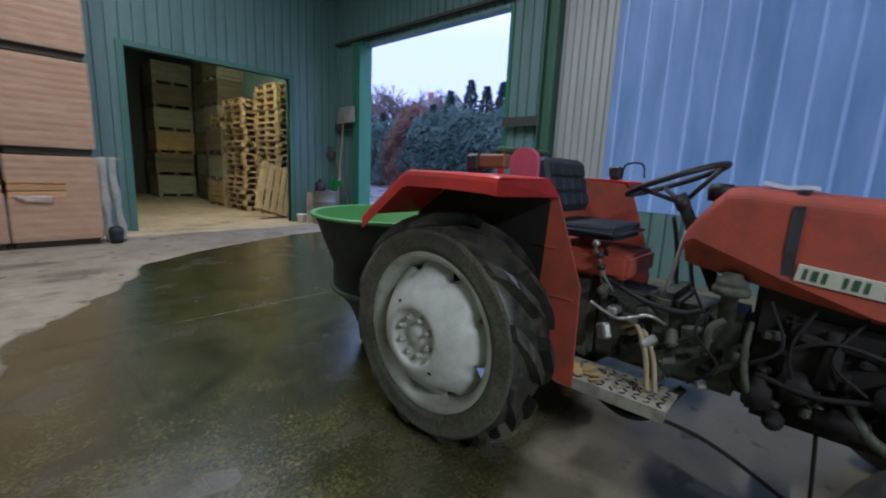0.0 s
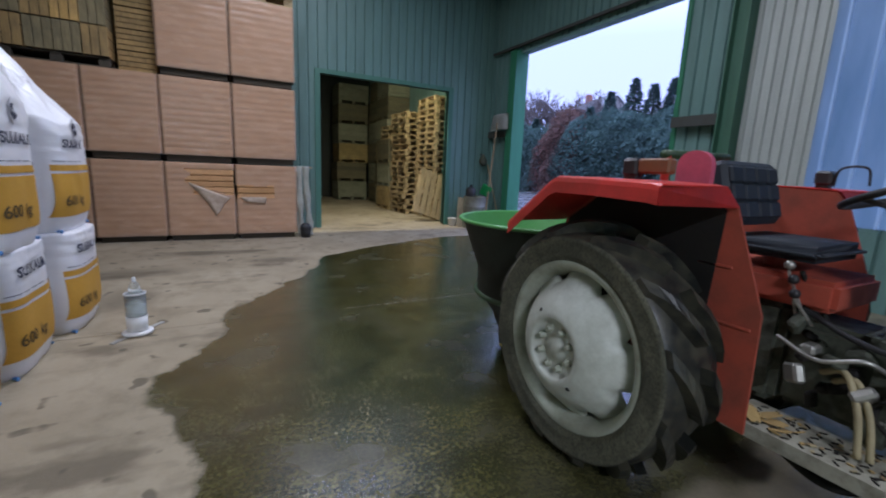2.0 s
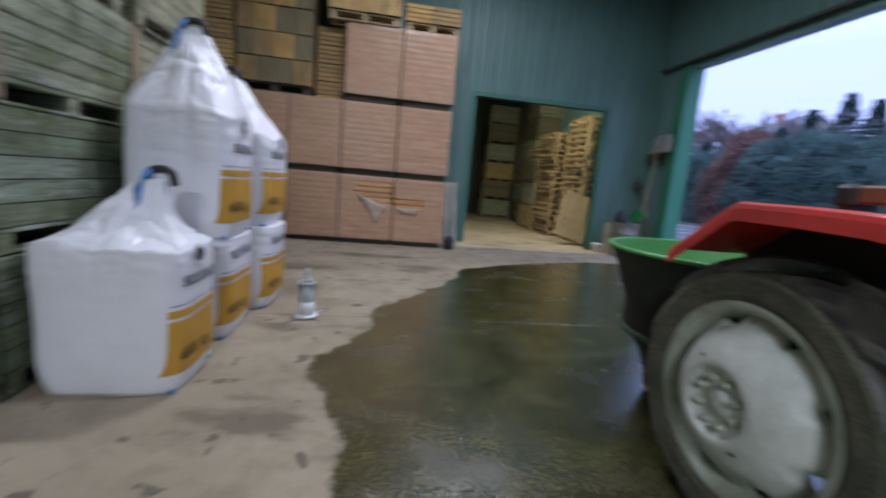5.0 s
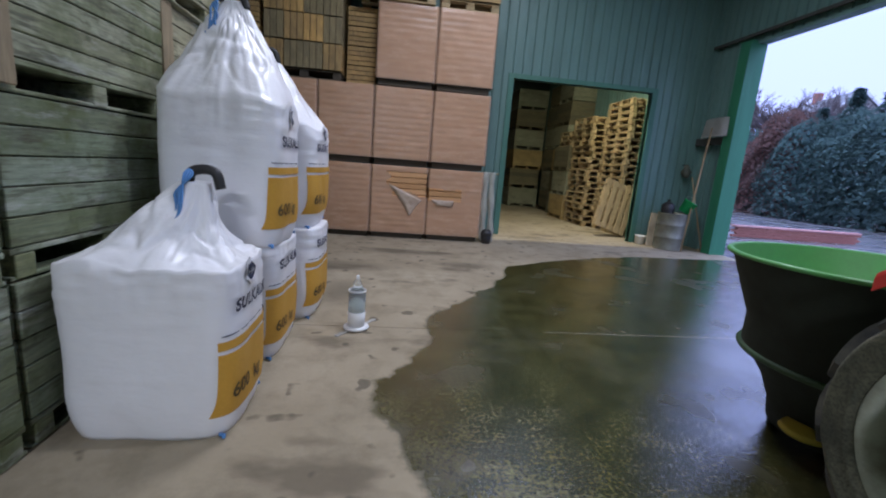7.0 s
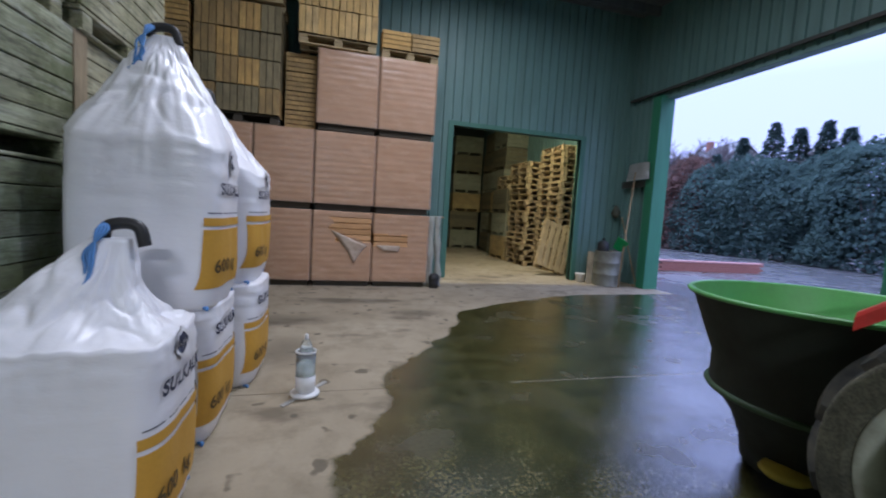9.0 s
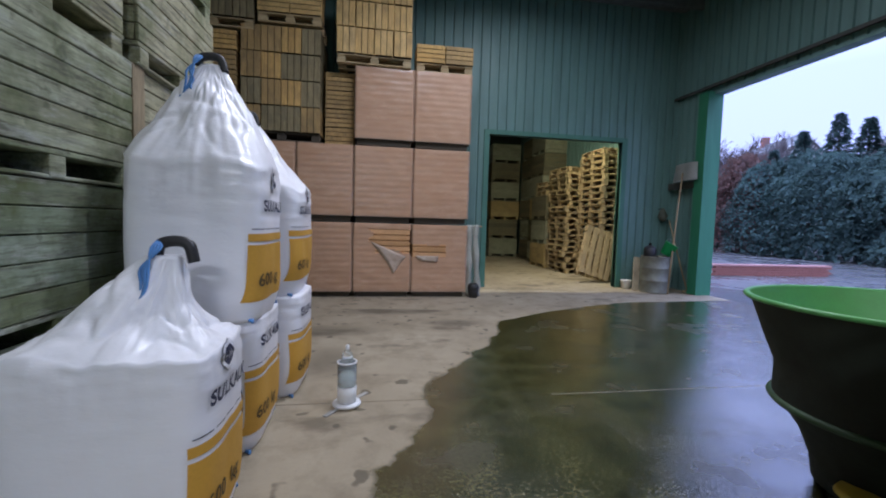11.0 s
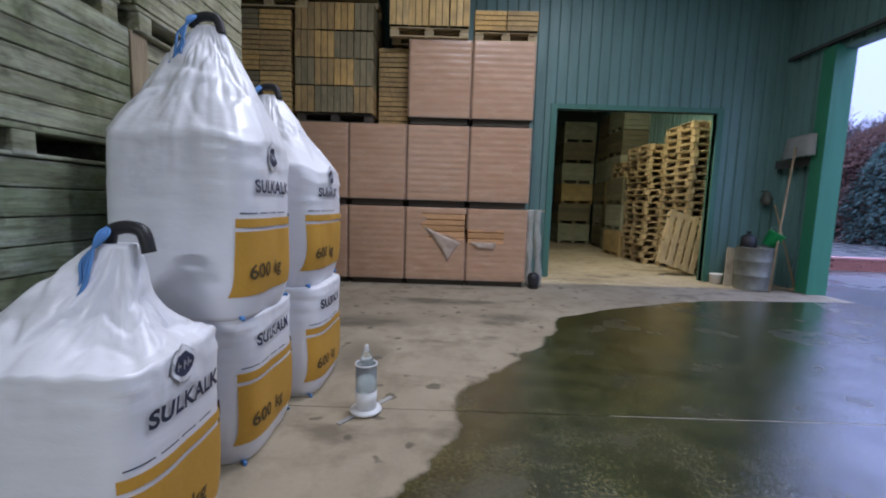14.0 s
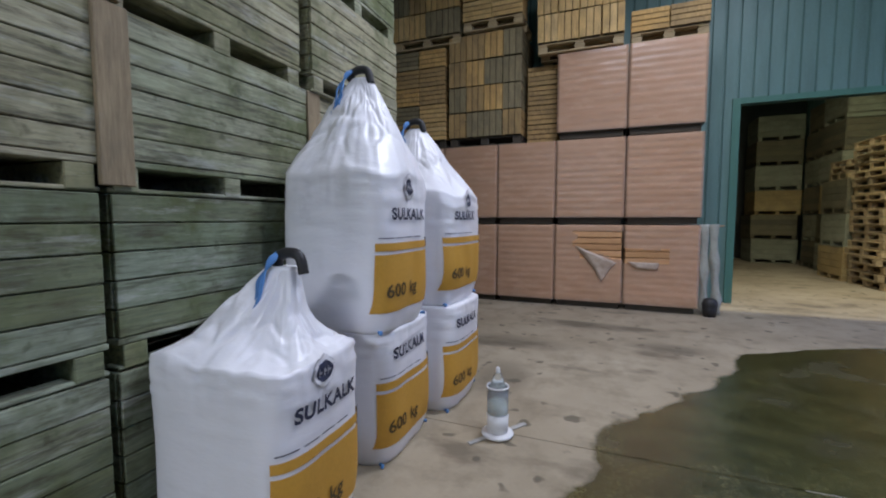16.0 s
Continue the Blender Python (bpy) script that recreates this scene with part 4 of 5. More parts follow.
    ring_y, ring_z, ring_r = shape.cy - 0.12 * shape.hy, zb + min(shape.body * 0.93, 0.78), 0.066
    if shape.apex:
        for r, mt, lf in ((ring_r, "emblem_grey", 0.005), (ring_r - 0.004, "bag", 0.007)):
            patch("emblem", ring_y - r, ring_y + r, ring_z - r, ring_z + r, mt, lf, "thin grey printed ring", 24, 24, lambda u, v: (u - 0.5) ** 2 + (v - 0.5) ** 2 < 0.25)
        patch("emblem", ring_y - 0.05, ring_y + 0.05, ring_z - 0.042, ring_z + 0.042, "text", 0.009, "dark oval printed emblem", 24, 24, lambda u, v: (u - 0.5) ** 2 + (v - 0.5) ** 2 < 0.25)
        for i in range(3):
            yb = ring_y - 0.034 + i * 0.025
            patch("emblem_bar", yb, yb + 0.017, ring_z - 0.017, ring_z + 0.017, "emblem_grey", 0.011, "pale mark in the emblem", 3, 3, lambda u, v: u < 0.34 or 0.33 < v < 0.67)
    patch("leaf_mark", y1 - 0.045, y1 - 0.005, zb + LAB[1] + 0.01, zb + LAB[1] + 0.075, "text", 0.008, "small grey printed drop", 10, 14, lambda u, v: (2 * u - 1) ** 2 + (2 * v - 1) ** 2 < 1)
    if handle:
        ax, ay, az = handle
        o = Vector((ax - shape.cx, ay - shape.cy, az - shape.z0))
        part("handle", tube(bend([o + Vector(p) for p in ((-0.06, 0.0, -0.03), (-0.045, 0, 0.015), (0.015, 0, 0.03), (0.065, 0, 0.012), (0.085, 0.0, -0.06))]), 0.024, 10), "black", t, "black rubber lifting sleeve", True)
        for q in range(4):
            rr = random.Random(q + int(shape.seed * 10))
            part("cord", tube(bend([o + Vector(p) for p in ((-0.05, -0.01, 0.03), (-0.06 + 0.012 * q, -0.05, 0.0), (-0.05 - 0.01 * q, -0.09, -0.08), (-0.05 + rr.uniform(-0.03, 0.03), -0.12, -0.15), (-0.06 - 0.012 * q + rr.uniform(-0.02, 0.02), -0.14, -0.2 - 0.025 * q))]), 0.0055, 6), "blue", t, "blue tie cord", True)
    for s in (-1, 1):
        part("corner_tie", tube(bend([(shape.hx * 0.8, s * shape.hy * 0.8, 0.01), (shape.hx * 0.86, s * shape.hy * 0.84, 0.015), (shape.hx * 0.86, s * shape.hy * 0.87, 0.003)]), 0.009, 6), "blue", t, "blue corner tie", True)
    return t


LAB = (0.115, 0.425)
white = "white woven bulk bag with orange print, "
big_bag(BagShape(-1.35, 4.185, 0, 0.378, 0.295, 0.825, (-1.24, 4.23, 1.17), 1, slack=1.05, hollow=0.06, sag=1.3), white + "half slack, on floor", (-1.21, 4.23, 1.2))
big_bag(BagShape(-1.38, 5.02, 0, 0.393, 0.34, 0.765, None, 2), white + "squashed under another bag")
big_bag(BagShape(-1.335, 5.80, 0, 0.448, 0.365, 0.765, None, 3), white + "squashed under another bag")
big_bag(BagShape(-1.315, 4.95, 0.765, 0.352, 0.32, 0.86, (-1.33, 5.03, 2.22), 4, slack=0.85, hollow=0.02), white + "stacked upon another bag", (-1.34, 5.01, 2.24))
big_bag(BagShape(-1.34, 5.81, 0.765, 0.443, 0.385, 0.79, (-1.37, 5.88, 2.09), 5, slack=0.95, hollow=0.02), white + "stacked upon another bag", (-1.38, 5.86, 2.12))
# ---------------------------------------------------------------- tractor
TX, TY = 2.24, 2.92
tractor = thing("tractor", pose(TX, TY, 0), "old red tractor with silver rear wheels, dusty and worn", "tractor")


def at_tractor(*p):
    return Vector(p) - Vector((TX, TY, 0))


def tpart(name, bm, mat, label="", smooth=False, parent=None):
    """A part built in world places, set under the tractor."""
    bmesh.ops.translate(bm, verts=bm.verts[:], vec=(-TX, -TY, 0))
    return part(name, bm, mat, parent or tractor, label, smooth)


def lug_mesh(r0, r1, half):
    bm = bmesh.new()
    pts = []
    for i in range(6):
        f = i / 5
        ax = 0.01 + (half - 0.01) * f
        ang = 0.42 * f ** 1.15
        drop = 0.05 * f ** 3
        pts.append((ax, ang, drop))
    rows = []
    for ax, ang, drop in pts:
        wd = 0.064 + 0.012 * ax / half
        row = []
        for da, rr2 in ((-wd, r0 - drop - 0.02), (-wd * 0.78, r1 - drop), (wd * 0.78, r1 - drop), (wd, r0 - drop - 0.02)):
            a = ang + da
            row.append(bm.verts.new((rr2 * math.cos(a), rr2 * math.sin(a), ax)))
        rows.append(row)
    for a, b in zip(rows, rows[1:]):
        for i in range(3):
            bm.faces.new((a[i], a[i + 1], b[i + 1], b[i]))
    bm.faces.new(rows[0])
    bm.faces.new(rows[-1][::-1])
    return mesh_of(bm, "lug", "rubber")


LUG = lug_mesh(0.515, 0.582, 0.146)


def rear_wheel(x, out):
    """out: -1 when the outer face looks to -x."""
    m = Matrix.Translation(at_tractor(x, 2.905, 0.556)) @ Matrix.Rotation(radians(90 * out), 4, "Y") @ Matrix.Rotation(0.4, 4, "Z")
    prof = [(0.345, 0.050), (0.342, 0.066), (0.318, 0.085), (0.295, 0.118), (0.25, 0.168), (0.205, 0.206), (0.165, 0.224), (0.142, 0.228), (0.136, 0.222), (0.130, 0.200), (0.055, 0.196), (0.05, 0.206), (0, 0.207)]
    segs = 96
    bm = bmesh.new()
    rings = []
    for k2, (r, z) in enumerate(prof):
        if r == 0:
            rings.append([bm.verts.new((0, 0, z))])
            continue
        ring = []
        for i in range(segs):
            a = 2 * math.pi * i / segs
            dent = max(0.0, math.cos(a * 8)) ** 3 if k2 < 3 else 0
            rr2 = r * (1 - 0.17 * dent)
            ring.append(bm.verts.new((rr2 * math.cos(a), rr2 * math.sin(a), z + 0.018 * dent)))
        rings.append(ring)
    for a, b in zip(rings, rings[1:]):
        for i in range(segs):
            j = (i + 1) % segs
            bm.faces.new(list(dict.fromkeys((a[i], a[j], b[j % len(b)], b[i % len(b)]))))
    w = part("rear_wheel", bm, "wheel", tractor, "silver painted dished wheel disc", True, m)
    part("rim", lathe([(0.33, -0.10), (0.345, -0.09), (0.36, -0.05), (0.352, 0.0), (0.345, 0.05), (0.358, 0.085), (0.366, 0.115), (0.388, 0.128), (0.397, 0.136), (0.390, 0.143), (0.36, 0.128), (0.345, 0.09), (0.33, 0.04), (0.325, -0.06), (0.33, -0.10)], 72), "rim", w, "greenish-silver dirty rim", True)
    part("tyre", lathe([(0.500, -0.150), (0.516, -0.132), (0.524, -0.08), (0.527, 0.0), (0.524, 0.08), (0.516, 0.132), (0.500, 0.150)], 72), "rubber", w, "muddy black tractor tyre", True)
    wall = lathe([(0.375, -0.125), (0.40, -0.142), (0.46, -0.156), (0.507, -0.149), (0.46, -0.12), (0.46, 0.12), (0.507, 0.149), (0.496, 0.1565), (0.484, 0.1575), (0.478, 0.1555), (0.455, 0.157), (0.43, 0.152), (0.424, 0.1535), (0.416, 0.1505), (0.398, 0.140), (0.375, 0.125)], 96)
    for v in wall.verts:
        v.co += v.co.normalized() * 0.004 * noise.noise(v.co * 22)
    part("sidewall", wall, "sidewall", w, "dusty olive-grey tyre sidewall", True)
    for i in range(12):
        for s in (0, 1):
            lug = new("lug", LUG)
            lug.parent = w
            mm = Matrix.Rotation(2 * math.pi * (i + 0.5 * s) / 12, 4, "Z")
            lug.matrix_basis = mm @ (Matrix.Rotation(math.pi, 4, "X") if s else Matrix())
    for i in range(8):
        a = 2 * math.pi * i / 8
        key = "bolt_mesh"
        if key not in MESHES:
            MESHES[key] = mesh_of(lathe([(0.0185, 0), (0.0185, 0.012), (0.012, 0.018), (0.009, 0.03), (0, 0.03)], 6), "bolt", "rim")
        b = new("bolt", MESHES[key])
        b.parent = w
        b.matrix_basis = Matrix.Translation((0.092 * math.cos(a), 0.092 * math.sin(a), 0.197))
    part("valve_hole", lathe([(0.011, 0), (0.011, 0.002), (0, 0.002)], 12, None, Matrix.Translation((-0.175, -0.05, 0.219)) @ Matrix.Rotation(-0.5, 4, "Y")), "black", w)
    part("valve_hole", lathe([(0.009, 0), (0.009, 0.002), (0, 0.002)], 12, None, Matrix.Translation((0.18, 0.03, 0.217)) @ Matrix.Rotation(0.5, 4, "Y")), "black", w)


rear_wheel(1.585, -1)
rear_wheel(2 * TX - 1.585, 1)


def front_wheel(x, out):
    m = Matrix.Translation(at_tractor(x, 1.09, 0.35)) @ Matrix.Rotation(radians(90 * out), 4, "Y")
    w = part("front_wheel", lathe([(0.2, 0.03), (0.19, 0.06), (0.12, 0.03), (0.1, 0.05), (0, 0.05)], 40), "wheel", tractor, "silver painted front wheel disc", True, m)
    part("tyre", lathe([(0.2, -0.07), (0.26, -0.085), (0.33, -0.07), (0.348, -0.02), (0.35, 0), (0.348, 0.02), (0.33, 0.07), (0.26, 0.085), (0.2, 0.07), (0.19, 0.0), (0.2, -0.07)], 48), "rubber", w, "ribbed black front tyre", True)


front_wheel(1.62, -1)
front_wheel(2.86, 1)


def fender(inner, outer):
    sg = 1 if outer > inner else -1
    bm = bmesh.new()
    o = [(2.29, 0.40), (2.30, 0.86), (2.435, 1.23), (2.50, 1.305), (2.99, 1.325), (3.29, 1.115), (3.36, 0.85), (3.1, 0.62), (2.62, 0.42)]
    plate(o, 0.012, bm, Matrix(((0, 0, 1, inner - 0.006), (1, 0, 0, 0), (0, 1, 0, 0), (0, 0, 0, 1))))
    f = tpart("fender", bm, "red_dull", "faded red steel mudguard")
    # black sheet added over the inner face, above the tyre
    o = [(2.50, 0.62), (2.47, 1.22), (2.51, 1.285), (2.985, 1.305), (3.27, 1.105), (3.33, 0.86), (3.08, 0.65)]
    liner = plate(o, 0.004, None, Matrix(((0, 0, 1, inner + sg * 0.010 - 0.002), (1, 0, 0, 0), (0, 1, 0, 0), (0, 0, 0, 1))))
    tpart("mud_liner", liner, "iron", "black sheet over the inner face")
    path = [(3.31, 1.095), (3.15, 1.215), (3.02, 1.312), (2.985, 1.326), (2.75, 1.325), (2.53, 1.318), (2.49, 1.312)]
    bm = bmesh.new()
    rows = []
    for y, z in path:
        lip = 0.072 if y > 2.45 else 0.05
        row = [(inner, y, z), (outer - sg * 0.022, y, z), (outer - sg * 0.006, y, z - 0.008), (outer, y, z - 0.025), (outer, y, z - lip)]
        rows.append([bm.verts.new(p) for p in row])
    for a, b in zip(rows, rows[1:]):
        for i in range(4):
            bm.faces.new((a[i], a[i + 1], b[i + 1], b[i]))
    bmesh.ops.recalc_face_normals(bm, faces=bm.faces)
    bmesh.ops.solidify(bm, geom=bm.faces[:], thickness=0.006)
    cover = tpart("fender_cover", bm, "red", "glossy red mudguard top")
    # front closing face of the cover
    bm = bmesh.new()
    q = [(outer, 2.492, 1.300), (outer, 2.484, 1.24), (inner, 2.432, 1.235), (inner, 2.488, 1.311)]
    bm.faces.new([bm.verts.new(p) for p in q])
    bmesh.ops.solidify(bm, geom=bm.faces[:], thickness=0.006)
    tpart("fender_front", bm, "red", "turned-down red front lip")
    for y, z in ((2.485, 1.013), (2.39, 0.797)):
        piece("pressed_rib", (0.008, 0.13, 0.012), "red_dull", Matrix.Translation(at_tractor(inner + sg * 0.008, y, z)), tractor, bev=0.003)


fender(1.765, 1.37)
fender(2 * TX - 1.765, 2 * TX - 1.37)

# bonnet
bm = bmesh.new()
secs = [(1.985, 1.14, 0.995, 0.235), (1.95, 1.195, 0.985, 0.243), (1.90, 1.265, 0.978, 0.25), (1.862, 1.308, 0.972, 0.252), (1.80, 1.313, 0.962, 0.253), (1.66, 1.302, 0.935, 0.253), (1.40, 1.285, 0.885, 0.253), (1.2, 1.272, 0.87, 0.25), (0.9, 1.25, 0.865, 0.24), (0.62, 1.20, 0.86, 0.225), (0.55, 1.12, 0.86, 0.20)]
rows = []
for y, zt, zb, hw in secs:
    rad = min(0.05, (zt - zb) * 0.6)
    crease = max(zb + 0.03, min(zt - rad - 0.004, 1.12 - (1.985 - y) * 0.37))
    pts = [(-hw + 0.075, zb), (-hw - 0.006, crease), (-hw, zt - rad)]
    for q in range(1, 7):
        a = math.pi / 2 * q / 6
        pts.append((-hw + rad - rad * math.cos(a), zt - rad + rad * math.sin(a)))
    pts += [(0, zt + 0.012)] + [(-x, z) for x, z in pts[::-1]]
    rows.append([bm.verts.new((TX + x, y, z)) for x, z in pts])
for a, b in zip(rows, rows[1:]):
    for i in range(len(a) - 1):
        bm.faces.new((a[i], b[i], b[i + 1], a[i + 1]))
bm.faces.new(rows[0])
bm.faces.new(rows[-1][::-1])
tpart("bonnet", bm, "red_dull", "faded dusty red bonnet")
bm = bmesh.new()
rows = []
for y in (1.625, 1.66):
    zt, zb, hw = 1.303, 0.992, 0.258
    pts = [(-hw, zb), (-hw - 0.004, 1.1), (-hw, zt - 0.08)] + [(-hw + 0.085 - 0.088 * math.cos(a), zt - 0.08 + 0.088 * math.sin(a)) for a in (0.26, 0.52, 0.78, 1.05, 1.3, 1.57)] + [(0, zt + 0.018)]
    pts += [(-x, z) for x, z in pts[-2::-1]]
    rows.append([bm.verts.new((TX + x, y, z)) for x, z in pts])
for i in range(len(rows[0]) - 1):
    bm.faces.new((rows[0][i], rows[0][i + 1], rows[1][i + 1], rows[1][i]))
bmesh.ops.solidify(bm, geom=bm.faces[:], thickness=0.006)
tpart("bonnet_strap", bm, "black", "dark rubber seam strip", True)
slope = Matrix.Translation(at_tractor(TX - 0.262, 1.36, 1.005)) @ Matrix.Rotation(radians(6), 4, "X")
badge = piece("badge", (0.008, 0.52, 0.062), "badge", slope, tractor, "pale badge with dark plain bars", 0.002)
for i in range(18):
    if i % 4 != 3:
        piece("badge_bar", (0.004, 0.011 + 0.006 * (i % 2), 0.038), "badge_ink", (-0.005, 0.235 - i * 0.0265, 0), badge, bev=0.001)

# seat
bm = bmesh.new()
add_box(bm, TX - 0.21, TX + 0.21, 2.26, 2.66, 1.035, 1.105)
bmesh.ops.bevel(bm, geom=bm.edges[:], offset=0.03, segments=4, affect="EDGES")
tpart("seat", bm, "seat", "black vinyl seat pan", True)
lean = Matrix.Translation(at_tractor(TX, 2.66, 1.28)) @ Matrix.Rotation(radians(-14), 4, "X")
piece("backrest", (0.43, 0.07, 0.29), "seat", lean, tractor, "black padded vinyl backrest", 0.03)
for i in range(3):
    for j in range(4):
        piece("pad", (0.094, 0.03, 0.076), "seat", lean @ Matrix.Translation((-0.147 + 0.098 * j, -0.036, -0.082 + i * 0.08)), tractor, bev=0.01)
tpart("seat_stem", tube([(TX, 2.5, 0.85), (TX, 2.48, 1.04)], 0.05, 10), "red_dull", "red seat bracket")
bm = bmesh.new()
add_box(bm, TX - 0.2, TX + 0.2, 2.2, 2.75, 0.86, 0.98)
bmesh.ops.bevel(bm, geom=bm.edges[:], offset=0.02, segments=2, affect="EDGES")
tpart("seat_box", bm, "red_dull", "dark red panel under the seat")

# steering wheel
ctr = at_tractor(TX, 2.105, 1.332)
tilt = Matrix.Translation(ctr) @ Matrix.Rotation(radians(-22), 4, "X")
bm = tube([(0.21 * math.cos(a), 0.21 * math.sin(a), 0) for a in np.linspace(0, 2 * math.pi, 40, endpoint=False)], 0.0135, 8, None, None, True)
sw = part("steering_wheel", bm, "black", tractor, "thin black steering wheel", True, tilt)
for q in range(3):
    a = 0.5 + q * 2.094
    part("spoke", tube([(0.02 * math.cos(a), 0.02 * math.sin(a), -0.10), (0.205 * math.cos(a), 0.205 * math.sin(a), 0)], 0.011, 6), "black", sw, smooth=True)
part("hub", lathe([(0, -0.14), (0.03, -0.14), (0.035, -0.09), (0, -0.075)], 16), "black", sw, smooth=True)
tpart("steering_column", tube([(TX, 2.08, 1.27), (TX, 1.88, 0.86)], 0.028, 10), "iron", "", True)
tpart("gauge_pod", lathe([(0, 0), (0.05, 0), (0.055, 0.05), (0.045, 0.075), (0, 0.08)], 16, None, Matrix.Translation((2.3, 1.93, 1.25))), "black", "", True)

# castings, axle, engine
for nm, (x0, x1, y0, y1, z0, z1) in (("axle_housing", (2.07, 2.41, 2.35, 3.15, 0.42, 0.86)), ("gearbox", (2.1, 2.38, 1.72, 2.36, 0.44, 0.80)), ("gearbox_collar", (2.06, 2.42, 1.98, 2.1, 0.42, 0.84))):
    bm = bmesh.new()
    add_box(bm, x0, x1, y0, y1, z0, z1)
    bmesh.ops.bevel(bm, geom=bm.edges[:], offset=0.03, segments=2, affect="EDGES")
    tpart(nm, bm, "greyiron", "grey oily casting")
tpart("rear_axle", tube([(1.75, TY, 0.585), (1.95, TY, 0.585), (2.05, TY, 0.585), (2.43, TY, 0.585), (2.53, TY, 0.585), (2.73, TY, 0.585)], 0.08, 16, None, [0.075, 0.085, 0.15, 0.15, 0.085, 0.075]), "greyiron", "", True)
for nm, (x0, x1, y0, y1, z0, z1) in (("engine", (2.06, 2.42, 0.75, 1.72, 0.55, 0.98)), ("sump", (2.1, 2.38, 0.8, 1.7, 0.40, 0.56)), ("rocker_cover", (2.1, 2.38, 0.85, 1.6, 0.97, 1.1)), ("side_cover", (2.02, 2.07, 1.1, 1.62, 0.62, 0.86))):
    bm = bmesh.new()
    add_box(bm, x0, x1, y0, y1, z0, z1)
    bmesh.ops.bevel(bm, geom=bm.edges[:], offset=0.02, segments=2, affect="EDGES")
    tpart(nm, bm, "iron", "oily engine casting, darkened for the shade under the bonnet")
tpart("radiator", plate([(-0.2, 0), (0.2, 0), (0.2, 0.6), (-0.2, 0.6)], 0.1, None, Matrix.Translation((TX, 0.72, 0.56)) @ Matrix.Rotation(radians(90), 4, "X")), "iron")
tpart("front_axle", tube([(1.68, 1.09, 0.35), (1.9, 1.09, 0.45), (2.58, 1.09, 0.45), (2.8, 1.09, 0.35)], 0.045, 10), "iron")
tpart("air_cleaner_cap", lathe([(0, -0.16), (0.03, -0.16), (0.03, -0.03), (0.062, -0.03), (0.066, -0.012), (0.062, 0.0), (0.05, 0.004), (0.056, 0.012), (0.054, 0.03), (0.035, 0.036), (0.034, 0.052), (0.02, 0.058), (0, 0.058)], 24, None, Matrix.Translation((2.02, 1.80, 0.93))), "greyiron", "grey stepped filter cap", True)
for i, (x, y, z, r, ln, mt) in enumerate(((2.02, 1.66, 0.55, 0.05, 0.12, "iron"), (2.03, 1.55, 0.60, 0.065, 0.1, "iron"), (2.02, 1.42, 0.52, 0.045, 0.14, "iron"), (2.0, 1.30, 0.66, 0.06, 0.08, "iron"), (2.03, 1.20, 0.55, 0.075, 0.06, "iron"), (2.04, 1.74, 0.66, 0.035, 0.1, "greyiron"), (2.01, 1.48, 0.74, 0.03, 0.2, "iron"), (2.02, 1.60, 0.45, 0.035, 0.09, "iron"))):
    d = Matrix.Translation((x, y, z)) @ Matrix.Rotation(radians(-90 if i % 3 else 0), 4, "Y" if i % 2 else "X")
    tpart("engine_fitting", lathe([(0, -ln / 2), (r, -ln / 2), (r, ln * 0.2), (r * 0.7, ln * 0.25), (r * 0.7, ln / 2), (0, ln / 2)], 16, None, d), mt, "", True)
def pipe(radius, mat, *pts):
    tpart("pipe", tube(bend(pts), radius, 8), mat, "", True)


pipe(0.009, "iron", (2.0, 1.62, 0.72), (1.985, 1.5, 0.80), (2.0, 1.35, 0.78), (2.02, 1.2, 0.7))
pipe(0.011, "iron", (2.0, 1.68, 0.62), (1.98, 1.5, 0.60), (1.99, 1.3, 0.64), (2.02, 1.1, 0.6))
pipe(0.012, "greyiron", (2.05, 1.72, 0.80), (2.0, 1.72, 0.70), (1.98, 1.70, 0.58), (2.02, 1.66, 0.48))
pipe(0.012, "black", (2.06, 2.30, 0.86), (2.02, 2.12, 0.80), (2.03, 1.96, 0.78), (2.06, 1.85, 0.82))
pipe(0.011, "hose", (2.05, 2.16, 0.62), (2.01, 2.09, 0.66), (1.98, 2.03, 0.56), (1.96, 2.0, 0.42))
pipe(0.011, "hose", (2.05, 2.20, 0.64), (2.0, 2.12, 0.68), (1.97, 2.06, 0.57), (1.95, 2.03, 0.42))
pipe(0.014, "greyiron", (2.06, 1.86, 0.62), (2.0, 1.85, 0.66), (1.97, 1.84, 0.76), (1.99, 1.80, 0.80))
pipe(0.009, "steel", (2.1, 2.05, 0.84), (2.08, 2.02, 0.98), (2.1, 2.0, 1.12))
pipe(0.010, "iron", (2.12, 2.24, 0.82), (2.08, 2.30, 0.94), (2.05, 2.32, 1.0))
pipe(0.010, "black", (2.3, 2.05, 0.8), (2.34, 2.08, 1.0), (2.36, 2.12, 1.16))
pipe(0.010, "black", (2.42, 2.0, 0.8), (2.46, 2.05, 0.98), (2.46, 2.08, 1.1))
pipe(0.009, "iron", (1.9, 2.28, 0.36), (1.93, 2.0, 0.33), (1.97, 1.76, 0.28), (2.02, 1.45, 0.12))
pipe(0.007, "iron", (2.05, 1.48, 0.50), (2.045, 1.46, 0.30), (2.04, 1.44, 0.04))
pipe(0.018, "iron", (1.98, 2.30, 0.33), (1.96, 2.12, 0.27), (2.0, 2.0, 0.30), (2.1, 1.92, 0.42))
pipe(0.02, "greyiron", (2.03, 1.42, 0.62), (1.99, 1.36, 0.52), (2.02, 1.28, 0.46))
pipe(0.008, "steel", (2.0, 2.34, 0.74), (1.98, 2.2, 0.70), (2.0, 2.08, 0.74), (2.06, 2.02, 0.70))
